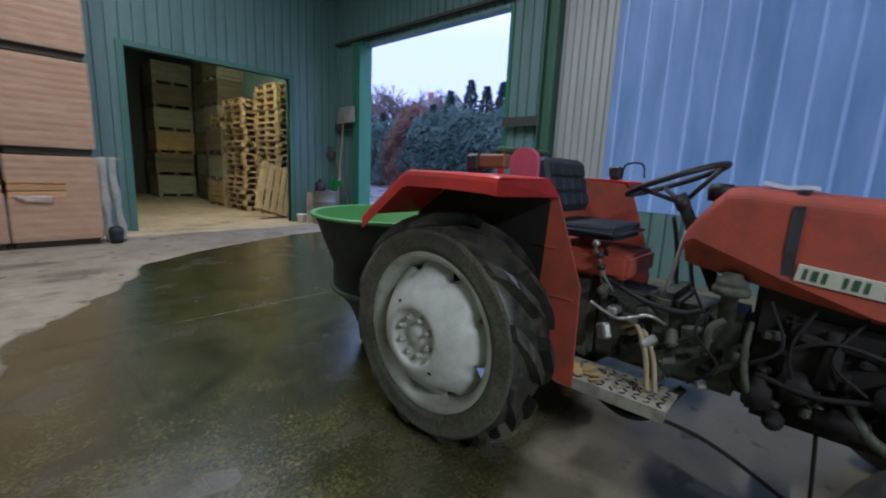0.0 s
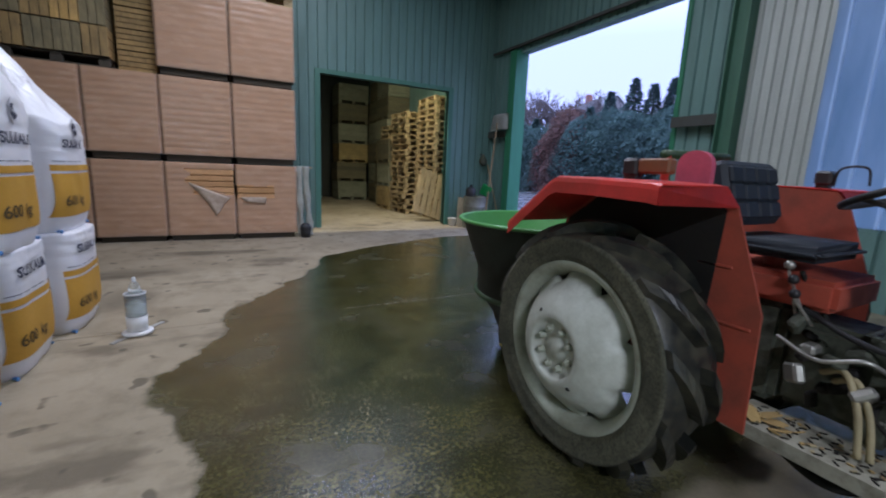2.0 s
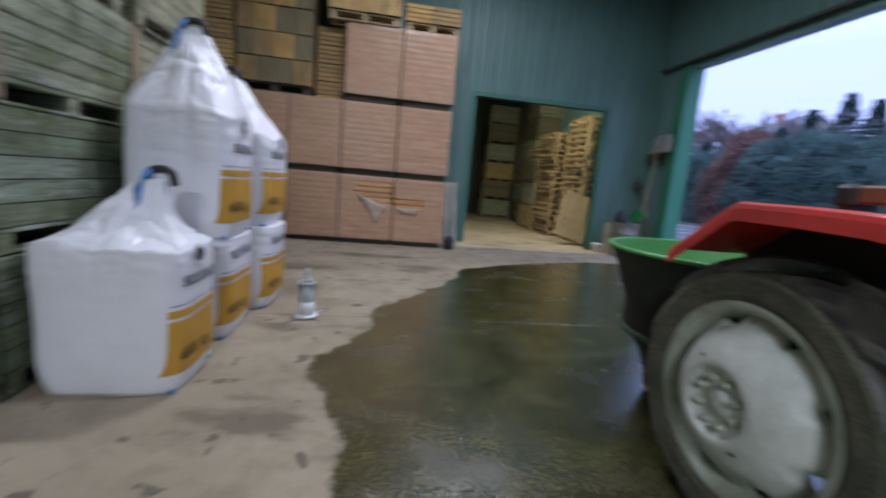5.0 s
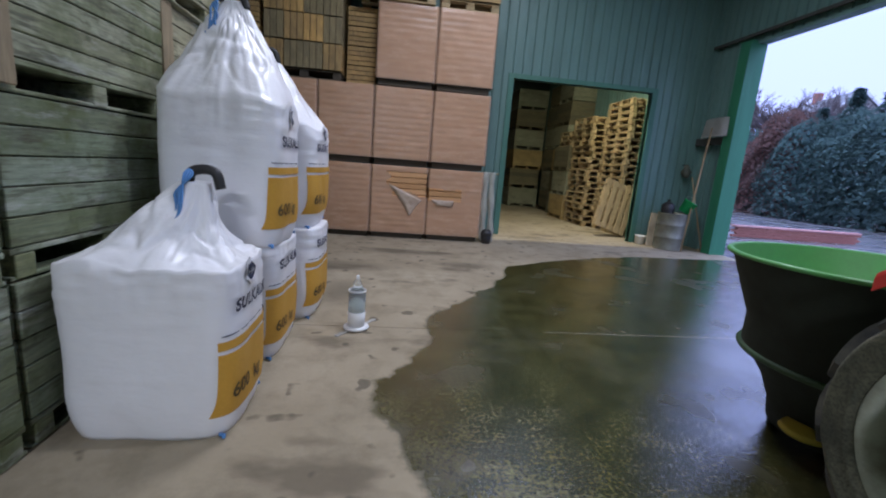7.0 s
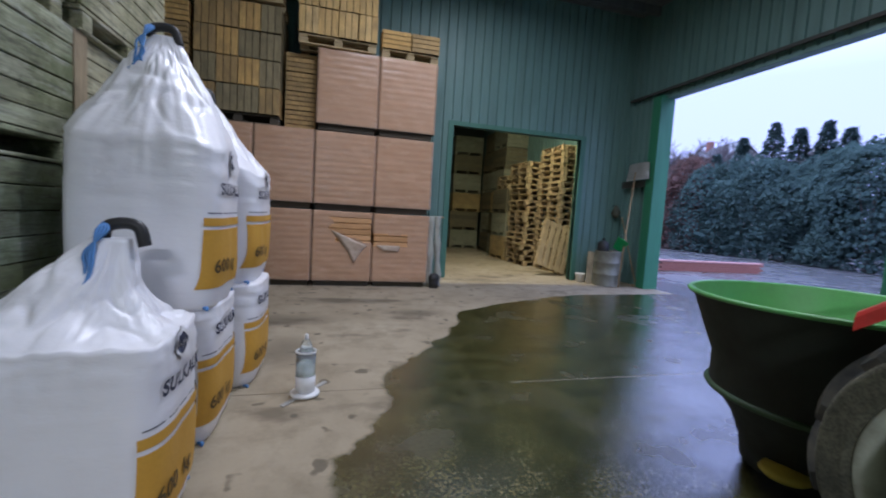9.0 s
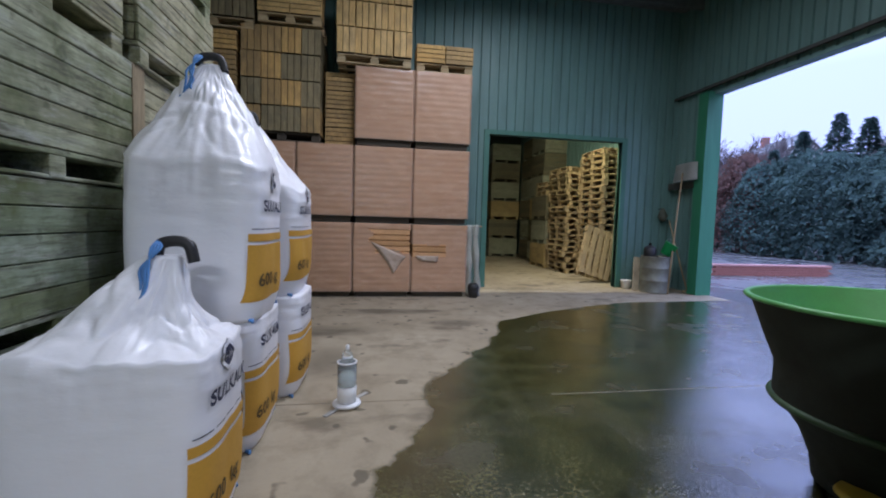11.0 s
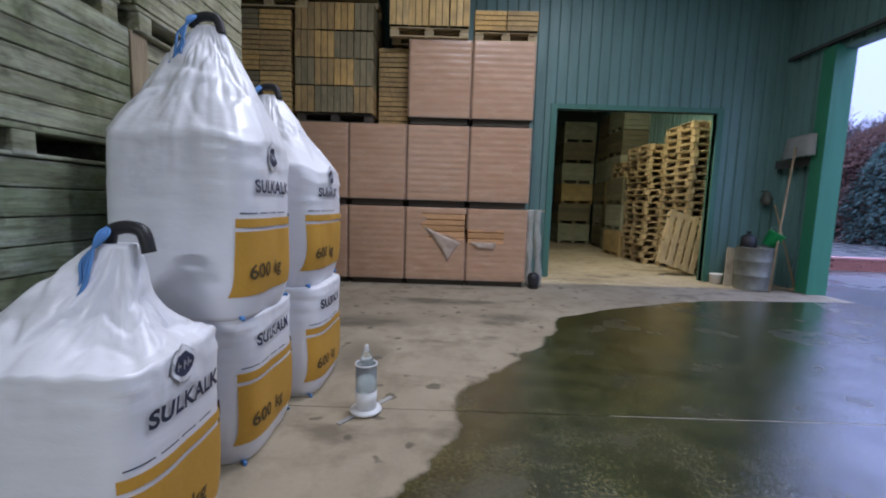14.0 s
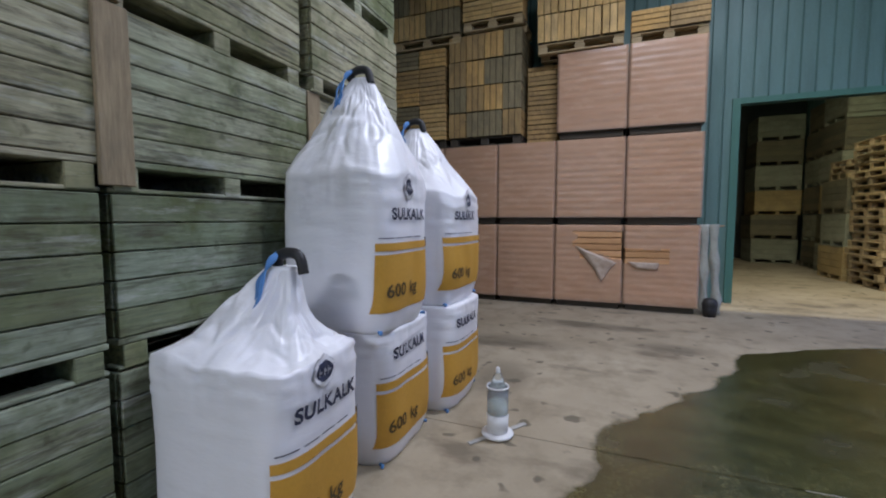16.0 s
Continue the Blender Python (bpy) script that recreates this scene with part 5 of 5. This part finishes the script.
for i, (x, y, z) in enumerate(((2.03, 2.24, 0.72), (2.02, 2.16, 0.70), (2.04, 2.10, 0.74), (2.0, 2.06, 0.62), (2.05, 2.30, 0.80), (2.01, 1.98, 0.66), (1.99, 2.26, 0.62), (2.02, 1.90, 0.70))):
    d = Matrix.Translation(at_tractor(x, y, z)) @ Euler((0.3 * i, 0.2 * i, 0.7 * i)).to_matrix().to_4x4()
    piece("valve_block", (0.075, 0.05 + 0.006 * i, 0.04), "greyiron" if i % 3 else "steel", d, tractor, bev=0.01)
for i, (z0, y) in enumerate(((1.0, 2.36), (0.95, 2.33), (0.9, 2.31))):
    tpart("lever_knob", lathe([(0, 0), (0.016, 0.006), (0.02, 0.02), (0.012, 0.035), (0, 0.038)], 12, None, Matrix.Translation((2.04 - 0.02 * i, y, z0))), "steel" if i == 0 else "black", "", True)
    tpart("lever", tube([(2.06, y - 0.05, 0.8), (2.04 - 0.02 * i, y, z0)], 0.006, 6), "steel")

rr = random.Random(11)
for i in range(34):
    y = rr.uniform(1.12, 2.28)
    x = (2.055 if y < 1.7 else 2.09) - rr.uniform(0.0, 0.05)
    z = rr.uniform(0.45, 0.80)
    d = Matrix.Translation(at_tractor(x, y, z)) @ Euler((rr.uniform(-0.5, 0.5), rr.uniform(-0.4, 0.4), rr.uniform(-0.6, 0.6))).to_matrix().to_4x4()
    sz = rr.choice(((0.05, 0.04, 0.03), (0.04, 0.07, 0.035), (0.06, 0.03, 0.05), (0.045, 0.025, 0.07)))
    piece("engine_bracket", sz, rr.choice(("iron", "iron", "greyiron", "iron", "steel")) if y > 1.7 else rr.choice(("iron", "iron", "iron", "greyiron")), d, tractor, bev=0.008)
for i in range(7):
    y = 1.15 + i * 0.13
    tpart("cable", tube(bend([(2.03, y, 0.9), (1.99 - 0.01 * (i % 3), y + rr.uniform(-0.1, 0.1), 0.74), (2.0, y + rr.uniform(-0.15, 0.15), 0.6), (2.03, y + rr.uniform(-0.1, 0.1), 0.48)]), 0.006, 6), "iron", "", True)

# footplate with studs
bm = bmesh.new()
add_box(bm, 1.86, 2.10, 1.93, 2.42, 0.385, 0.40)
add_box(bm, 1.86, 1.872, 1.93, 2.42, 0.345, 0.385)
add_box(bm, 1.95, 2.2, 2.06, 2.10, 0.35, 0.385)
foot = tpart("footplate", bm, "foot", "worn pale steel footplate")
for i in range(6):
    for j in range(9):
        piece("stud", (0.006, 0.026, 0.004), "iron", Matrix.Translation(at_tractor(1.885 + i * 0.036, 1.96 + j * 0.05, 0.402)) @ Matrix.Rotation(0.7 if (i + j) % 2 else -0.7, 4, "Z"), foot, bev=0)
for i in range(5):
    lf = bmesh.new()
    o = [(0.05 * math.cos(a) * (1 + 0.3 * math.sin(5 * a + i)), 0.035 * math.sin(a)) for a in np.linspace(0, 2 * math.pi, 14, endpoint=False)]
    plate(o, 0.002, lf, Matrix.Translation((1.92 + 0.03 * (i % 3), 2.27 + 0.035 * i - 0.03, 0.406 + 0.004 * i)) @ Euler((0.25 * (i % 3 - 1), 0.2, i * 1.3)).to_matrix().to_4x4())
    tagged(part("leaf", lf, "leaf_dry"), "curled dry yellow leaf on the tractor footplate", "leaf", "leaves on the footplate")

rr = random.Random(23)
for i in range(46):
    sz = rr.choice(((0.018, 0.012, 0.004), (0.026, 0.008, 0.005), (0.012, 0.012, 0.006), (0.04, 0.006, 0.004)))
    at = Matrix.Translation(at_tractor(rr.uniform(1.88, 2.08), rr.uniform(1.95, 2.41), 0.4055)) @ Euler((rr.uniform(-0.25, 0.25), rr.uniform(-0.25, 0.25), rr.uniform(0, 6))).to_matrix().to_4x4()
    piece("dirt_crumb", sz, rr.choice(("leaf_dry", "hose", "iron", "handle")), at, foot, bev=0.001)

# lamp, plate and rear frame
lamp = piece("side_lamp", (0.06, 0.075, 0.075), "black", Matrix.Translation(at_tractor(1.60, 2.78, 1.372)), tractor, "black lamp housing with amber lens", 0.012)
piece("lens", (0.05, 0.14, 0.06), "amber", (0.0, -0.105, 0.006), lamp, "dull amber lens", 0.008)
piece("stand", (0.035, 0.06, 0.03), "black", (0, 0, -0.042), lamp, bev=0.004)
far_lamp = piece("side_lamp", (0.06, 0.075, 0.075), "black", Matrix.Translation(at_tractor(2.88, 2.62, 1.372)), tractor, "black lamp housing", 0.012)
piece("stand", (0.035, 0.06, 0.03), "black", (0, 0, -0.042), far_lamp, bev=0.004)
tpart("lamp_guard", tube(bend([(2.88, 2.58, 1.33), (2.88, 2.56, 1.42), (2.88, 2.46, 1.425), (2.88, 2.44, 1.34)]), 0.006, 6), "black", "thin wire guard", True)
o = [(0.075 * math.cos(a), 0.06 * math.sin(a) + 0.06) for a in np.linspace(0, math.pi, 12)] + [(-0.075, -0.04), (0.075, -0.04)]
tpart("guard_flap", plate(o, 0.03, None, Matrix(((0, 0, 1, 1.86), (1, 0, 0, 2.69), (0, 1, 0, 1.335), (0, 0, 0, 1)))), "pink", "pink-red rounded plastic flap")
tpart("rear_bar", tube([(2.05, 2.97, 1.455), (2.6, 2.97, 1.465)], 0.022, 8), "green_out", "dark green cross bar", True)
for x in (2.08, 2.57):
    tpart("rear_post", tube([(x, 2.97, 0.9), (x, 2.97, 1.45)], 0.02, 8), "red", "red upright post")
for x in (1.98, 2.5):
    tpart("lift_arm", tube(bend([(x, 3.0, 0.5), (x - 0.03, 3.3, 0.46), (x, 3.75, 0.44)]), 0.03, 8), "iron", "", True)

# paper on the bonnet
sheet = bmesh.new()
g = [[sheet.verts.new((2.13 + 0.16 * i / 8, 1.60 + 0.17 * j / 8, 1.315 + 0.016 * (1 - ((i - 4) / 4) ** 2) + 0.012 * (j / 8) ** 2 + 0.004 * math.sin(j))) for i in range(9)] for j in range(9)]
for j in range(8):
    for i in range(8):
        sheet.faces.new((g[j][i], g[j][i + 1], g[j + 1][i + 1], g[j + 1][i]))
bmesh.ops.solidify(sheet, geom=sheet.faces[:], thickness=0.004)
tagged(part("paper_sheet", sheet, "white", smooth=True), "creased pale paper lying on the tractor bonnet", "paper")

# ---------------------------------------------------------------- spreader behind the tractor
sp = thing("spreader", pose(2.22, 3.88, 0), "green cone fertiliser spreader mounted behind the tractor", "spreader")


def oval(profile, rx, ry, segs=72):
    bm = lathe(profile, segs)
    bmesh.ops.scale(bm, vec=(rx * 1.02, ry * 1.03, 1.035), verts=bm.verts[:])
    return bm


part("hopper", oval([(0.97, 0.965), (0.86, 0.76), (0.78, 0.62), (0.78, 0.47)], 0.69, 0.65), "hopper_out", sp, "outer hopper wall, green darkened for its shade", True)
part("hopper_lining", oval([(0.965, 0.967), (0.85, 0.76), (0.76, 0.63), (0.3, 0.48), (0.05, 0.46), (0, 0.46)], 0.69, 0.65), "green", sp, "bright green worn inside", True)
part("rim", oval([(0.965, 0.955), (1.0, 0.955), (1.012, 0.965), (1.0, 0.978), (0.965, 0.975), (0.965, 0.955)], 0.69, 0.65), "green", sp, "pale green rolled rim", True)
part("flange", oval([(0.74, 0.47), (0.80, 0.47), (0.815, 0.455), (0.80, 0.44), (0.74, 0.44), (0.74, 0.47)], 0.69, 0.65), "green_out", sp, "green flange", True)
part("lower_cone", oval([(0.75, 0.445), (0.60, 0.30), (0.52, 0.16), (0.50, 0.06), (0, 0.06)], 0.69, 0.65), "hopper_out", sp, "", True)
part("spinner", lathe([(0, 0.13), (0.10, 0.13), (0.115, 0.145), (0.10, 0.17), (0, 0.18)], 32, None, Matrix.Translation((-0.36, -0.1, 0))), "yellow", sp, "yellow worn spreading disc", True)
for s, y in ((-0.22, -0.2), (0.22, -0.2), (-0.22, 0.2), (0.22, 0.2)):
    part("leg", tube([(s, y, 0.001), (s * 0.9, y, 0.3)], 0.03, 8), "hopper_out", sp, smooth=True)

# ---------------------------------------------------------------- loose things by the gateway
d = thing("steel_drum", pose(5.52, 10.26, 0), "grey steel drum with rolled hoops, on the floor", "drum")
part("shell", lathe([(0, 0), (0.27, 0), (0.285, 0.01), (0.28, 0.02), (0.28, 0.24), (0.292, 0.255), (0.28, 0.27), (0.28, 0.5), (0.292, 0.515), (0.28, 0.53), (0.28, 0.74), (0.29, 0.75), (0.285, 0.76), (0.27, 0.75), (0.27, 0.735), (0, 0.735)], 40), "drum", d, smooth=True)
part("bung", lathe([(0.03, 0.735), (0.03, 0.75), (0, 0.75)], 12, None, Matrix.Translation((0.12, 0.1, 0))), "iron", d)
b = thing("bucket", pose(5.66, 10.16, 0.80, 14, 26, 0), "bright green plastic bucket lying on the drum", "bucket")
part("wall", lathe([(0, 0.0), (0.10, 0.0), (0.135, 0.24), (0.143, 0.24), (0.14, 0.25), (0.128, 0.25), (0.094, 0.01), (0, 0.01)], 28), "bright_green", b, smooth=True)
part("bail", tube(bend([(0.135, 0, 0.24), (0.1, 0.08, 0.3), (0, 0.11, 0.33), (-0.1, 0.08, 0.3), (-0.135, 0, 0.24)]), 0.004, 6), "steel", b)
b = thing("canister", pose(5.40, 10.28, 0.736), "black plastic canister standing on the drum", "canister")
part("body", lathe([(0, 0), (0.11, 0), (0.125, 0.02), (0.125, 0.18), (0.08, 0.23), (0.03, 0.245), (0.03, 0.27), (0, 0.275)], 20), "black", b, smooth=True)
part("cap", lathe([(0.034, 0.262), (0.034, 0.295), (0, 0.30)], 14), "iron", b)
b = thing("pail", pose(5.13, 10.66, 0), "small white plastic pail on the floor", "pail")
part("wall", lathe([(0, 0), (0.09, 0), (0.11, 0.18), (0.118, 0.185), (0.112, 0.195), (0.1, 0.19), (0.085, 0.01), (0, 0.01)], 24), "white", b, smooth=True)
b = thing("plank", pose(5.2, 10.42, 0, -8, 6, 0), "pale short plank leaning beside the drum", "plank")
piece("board", (0.15, 0.025, 0.72), "board", (0, 0, 0.36), b)

s = thing("shovel", Matrix.Translation((5.6, 9.93, 0.0)) @ (Vector((0.36, 0.24, 2.5)).to_track_quat("Z", "Y").to_matrix().to_4x4()), "wide aluminium scoop shovel standing blade up", "shovel")
part("shaft", tube([(0, 0, 0.0), (0.008, 0, 1.2), (0, 0, 2.55)], 0.017, 8), "handle", s, "wooden shaft", True)
bm = bmesh.new()
rows = []
for j in range(9):
    f = j / 8
    rows.append([bm.verts.new(((-0.30 + 0.60 * i / 12) * (1 - 0.12 * f), -0.06 * (abs(i - 6) / 6) ** 3 - 0.02, 2.38 + 0.38 * f)) for i in range(13)])
for a, c in zip(rows, rows[1:]):
    for i in range(12):
        bm.faces.new((a[i], a[i + 1], c[i + 1], c[i]))
bmesh.ops.solidify(bm, geom=bm.faces[:], thickness=0.004)
bl = part("blade", bm, "alu", s, "dented grey aluminium blade", True)
bl.matrix_basis = Matrix.Rotation(radians(-25), 4, "Z")
s = thing("broom", Matrix.Translation((6.2, 10.1, 0.0)) @ (Vector((-0.22, 0.42, 1.55)).to_track_quat("Z", "Y").to_matrix().to_4x4()), "wooden broom handle leaning in the corner", "broom")
part("shaft", tube([(0, 0, 0.02), (0, 0, 1.6)], 0.014, 8), "handle", s, smooth=True)
piece("head", (0.3, 0.06, 0.05), "handle", (0, 0, 0.045), s)
s = thing("rag", pose(5.98, 10.72, 1.5), "crumpled grey rag hanging on the wall", "rag")
bm = lathe([(0, 0), (0.07, 0.02), (0.10, 0.12), (0.05, 0.26), (0, 0.3)], 20)
for v in bm.verts:
    v.co += Vector((1, 0.5, 0.6)) * 0.05 * noise.noise(v.co * 14)
part("cloth", bm, "greyiron", s, smooth=True)
piece("hook", (0.02, 0.16, 0.02), "iron", (0, 0.08, 0.28), s)

# netting hung beside the tray stacks
s = thing("netting", pose(1.42, 9.76, 0), "long grey netting draped over a stick", "netting")
part("stick", tube([(-0.13, 0, 1.285), (0.17, 0, 1.28)], 0.014, 8), "handle", s, "round wooden stick", True)
for x0, x1, ph in ((-0.075, -0.05, 0.3), (0.045, 0.10, 1.9)):
    bm = tube(bend([(x0, -0.01, 1.30), (x0 + 0.01, -0.03, 0.95), ((x0 + x1) / 2, -0.035, 0.6), (x1, -0.03, 0.25), (x1 + 0.02, -0.02, 0.02)]), 0.05, 14, None, [0.055 + 0.012 * math.sin(i * 0.5 + ph) for i in range(33)])
    for v in bm.verts:
        v.co += Vector((1, 1, 0)) * 0.018 * noise.noise((v.co.x * 26, v.co.y * 26, v.co.z * 4))
    part("strand", bm, "net", s, "grey rumpled netting", True)
s = thing("pot", pose(1.43, 9.62, 0), "small black plastic pot on the floor", "pot")
part("wall", lathe([(0, 0), (0.08, 0), (0.095, 0.12), (0.09, 0.13), (0.1, 0.15), (0.1, 0.2), (0.08, 0.24), (0.05, 0.26), (0, 0.26)], 24), "black", s, smooth=True)

# measuring gauge on the floor
s = thing("rain_gauge", pose(-0.541, 5.315, 0), "clear plastic bottle gauge half full, white foot, on floor", "gauge")
part("foot", lathe([(0, 0.012), (0.098, 0.012), (0.102, 0.02), (0.098, 0.028), (0.075, 0.034), (0, 0.034)], 36), "white", s, "white round foot", True)
part("cup", lathe([(0, 0.034), (0.066, 0.034), (0.069, 0.15), (0.062, 0.15), (0, 0.148)], 32), "white", s, "white lower cup", True)
part("cylinder", lathe([(0.067, 0.15), (0.067, 0.325), (0.063, 0.325), (0.063, 0.15), (0.067, 0.15)], 36), "clear", s, "clear cylinder", True)
part("water", lathe([(0, 0.152), (0.0605, 0.152), (0.0605, 0.235), (0, 0.235)], 32), "water", s, "clear water", True)
part("funnel", lathe([(0.05, 0.24), (0.047, 0.33), (0.03, 0.39), (0.012, 0.42), (0.012, 0.44), (0, 0.442)], 28), "clear", s, "pointed clear bottle top", True)
part("tip", lathe([(0.013, 0.41), (0.013, 0.44), (0.006, 0.448), (0, 0.448)], 14), "white", s, smooth=True)
part("ring", lathe([(0.064, 0.318), (0.070, 0.318), (0.070, 0.328), (0.064, 0.328), (0.064, 0.318)], 36), "white", s, smooth=True)
s = thing("flat_stick", pose(-0.541, 5.335, 0.006, 0, 0, 54), "flat pale stick lying under the gauge", "stick")
piece("bar", (0.47, 0.034, 0.01), "concrete_lump", (0, 0, 0), s)
# ---------------------------------------------------------------- yard outside


def conifer(x, y, h, r, seed, mat="conifer", count=5200, label="tall dark green conifer behind the hedge"):
    rr = random.Random(seed)
    t = thing("conifer", pose(x, y, -0.05), label, "tree", "conifers")
    part("trunk", tube([(0, 0, 0), (0.03, 0, h * 0.5), (0, 0, h * 0.97)], 0.2, 8, None, [0.2, 0.12, 0.02]), "bark", t)
    bm = bmesh.new()
    for _ in range(count):
        f = rr.random() ** 0.75
        z = h * (0.05 + 0.95 * f)
        tier = 0.8 + 0.2 * math.sin(z * 9 + seed) + 0.12 * math.sin(z * 23 + 2 * seed)
        rad = r * (1 - f) ** 0.95 * tier * (0.35 + 0.65 * rr.random() ** 0.4) + 0.05
        a = rr.uniform(0, 2 * math.pi)
        c = Vector((rad * math.cos(a), rad * math.sin(a), z - 0.15 * rad))
        s = rr.uniform(0.08, 0.2) * (1.15 - 0.5 * f)
        d = Vector((math.cos(a), math.sin(a), rr.uniform(-0.5, 0.25)))
        u = Vector((-math.sin(a), math.cos(a), rr.uniform(-0.4, 0.4)))
        q = [c - u * s * 0.5, c + d * s * 1.9 - u * s * 0.15, c + d * s * 1.9 + u * s * 0.2, c + u * s * 0.6]
        bm.faces.new([bm.verts.new(p) for p in q])
    part("crown", bm, mat, t)


def shrub(x, y, h, r, seed, mat, count=1800, label=""):
    rr = random.Random(seed)
    t = thing("shrub", pose(x, y, -0.05), label or "dense dark evergreen hedge shrub", "shrub", "hedge shrubs")
    bm = tube([(0, 0, 0), (0.05, 0.05, h * 0.6)], 0.1, 6, None, [0.12, 0.05])
    for q in range(4):
        a = q * 1.6 + seed
        tube([(0, 0, h * 0.15), (r * 0.5 * math.cos(a), r * 0.5 * math.sin(a), h * 0.7)], 0.05, 5, bm, [0.06, 0.02])
    part("stem", bm, "bark", t)
    bm = bmesh.new()
    # drooping sprays all over a lumpy, round-topped column
    for _ in range(count):
        f, a = rr.random() ** 0.8, rr.uniform(0, 2 * math.pi)
        lump = noise.noise((math.cos(a) * 1.6 + seed, math.sin(a) * 1.6, f * h * 0.8)) + 0.5 * noise.noise((math.cos(a) * 5 + seed, math.sin(a) * 5, f * h * 2.2))
        rad = r * (1 - f ** 4) ** 0.5 * (1 + 0.2 * lump) * (0.8 + 0.22 * rr.random())
        out = Vector((math.cos(a), math.sin(a), 0))
        p = out * rad + Vector((0, 0, h * f * (1 + 0.08 * lump) + 0.03))
        s = rr.uniform(0.07, 0.16)
        u = Vector((-out.y, out.x, rr.uniform(-0.5, 0.5))) * s * 0.55
        d = (out * rr.uniform(0.3, 0.9) + Vector((0, 0, rr.uniform(-1.0, 0.5)))) * s
        bm.faces.new([bm.verts.new(q) for q in (p - u, p + d * 0.8 - u * 0.6, p + d * 1.3, p + u)])
    part("leaves", bm, mat, t)


def bare_tree(x, y, h, seed, label="bare leafless tree with fine twigs"):
    rr = random.Random(seed)
    t = thing("bare_tree", pose(x, y, -0.05), label, "tree", "bare trees")
    big, twigs = bmesh.new(), bmesh.new()

    def grow(p, d, ln, r, depth):
        q = p + d * ln
        tube([p, p.lerp(q, 0.5) + Vector((rr.uniform(-1, 1), rr.uniform(-1, 1), 0)) * ln * 0.06, q], r, 5 if depth > 2 else 3, big if depth > 4 else twigs, [r, r * 0.85, r * 0.65])
        if depth == 0:
            return
        for _ in range(3 if depth > 1 else 4):
            nd = (d + Vector((rr.uniform(-1, 1), rr.uniform(-1, 1), rr.uniform(-0.25, 0.6))) * 0.75).normalized()
            grow(p.lerp(q, rr.uniform(0.55, 1.0)), nd, ln * rr.uniform(0.55, 0.8), r * 0.62, depth - 1)

    grow(Vector((0, 0, 0)), Vector((0, 0, 1)), h * 0.33, h * 0.024, 6)
    part("trunk", big, "bark", t)
    tagged(part("twig", twigs, "twig", t), kind="stuff")


rr = random.Random(5)
for i in range(15):
    y = 10 + i * 1.75
    shrub(23.2 + rr.uniform(-0.6, 0.6) + 0.04 * (y - 20), y, rr.uniform(5.0, 6.2), 2.0, i, "autumn" if i in (9, 10) else "hedge", 11000,
          "shrub with dull reddish autumn leaves in the hedge" if i in (9, 10) else "")
for i, (y, h, r) in enumerate(((12.5, 6.4, 2.0), (15.5, 6.2, 2.0), (18.2, 6.5, 2.1), (19.7, 7.2, 2.0), (20.8, 7.0, 1.9), (22.4, 7.6, 2.2), (24.0, 6.9, 2.0), (26.5, 6.2, 2.1), (29.5, 6.0, 2.1), (33, 5.9, 2.2))):
    conifer(25.4 + rr.uniform(-0.5, 0.5), y, h + 0.6, r * 1.1, 40 + i)
for i, (x, y, h) in enumerate(((30, 30.5, 10.0), (31, 33.5, 10.6), (29, 28.2, 9.0), (34, 37, 11), (31, 39.5, 11), (30, 24.0, 8.2), (29.5, 21.4, 8.6), (33, 42, 11), (28, 13.0, 8.5))):
    bare_tree(x, y, h * 1.12, 70 + i)


def house(x, y, yaw, w, d, eave, ridge):
    t = thing("house", pose(x, y, -0.05, 0, 0, yaw), "pale rendered house with dark slate gable roof", "house", "houses beyond the hedge")
    bm = bmesh.new()
    o = [(-d / 2, 0), (d / 2, 0), (d / 2, eave), (0, ridge), (-d / 2, eave)]
    plate(o, w, bm, Matrix(((0, 0, 1, -w / 2), (1, 0, 0, 0), (0, 1, 0, 0), (0, 0, 0, 1))))
    part("wall", bm, "render_wall", t)
    sl = math.hypot(d / 2 + 0.4, ridge - eave + 0.3)
    an = math.atan2(ridge - eave, d / 2)
    for s in (-1, 1):
        piece("roof", (w + 0.7, sl, 0.15), "slate", Matrix.Translation((0, s * (d / 4 + 0.1), (eave + ridge) / 2 + 0.05)) @ Matrix.Rotation(-s * an, 4, "X"), t)
        for e in (-1, 1):
            piece("barge_board", (0.06, sl, 0.22), "white", Matrix.Translation((e * (w / 2 + 0.38), s * (d / 4 + 0.1), (eave + ridge) / 2 + 0.02)) @ Matrix.Rotation(-s * an, 4, "X"), t)
    piece("chimney", (0.6, 0.6, 1.3), "brick", (w * 0.2, 0, ridge + 0.4), t)
    for e in (-1, 1):
        for s in (-1.2, 1.2):
            win = piece("window", (0.06, 1.0, 1.2), "white", (e * (w / 2 + 0.02), s, 1.6), t)
            piece("pane", (0.02, 0.84, 1.04), "window_glass", (e * 0.035, 0, 0), win)


house(40, 39.6, 70, 9, 8, 6.6, 10.3)
house(42.5, 31.3, 34, 9, 6, 6.6, 8.8)

# low edging wall across the yard
wall = thing("garden_wall", pose(9.9, 13.6, -0.05, 0, 0, -2), "low red brick edging wall with pale coping", "garden wall")
for r in range(4):
    for i in range(17):
        piece("brick", (0.232, 0.11, 0.066), "brick", (0.12 + i * 0.243 + (0.12 if r % 2 else 0), 0, 0.036 + r * 0.076), wall)
for i in range(8):
    piece("coping_stone", (0.52, 0.16, 0.05), "coping", (0.26 + i * 0.528, 0, 0.335), wall)
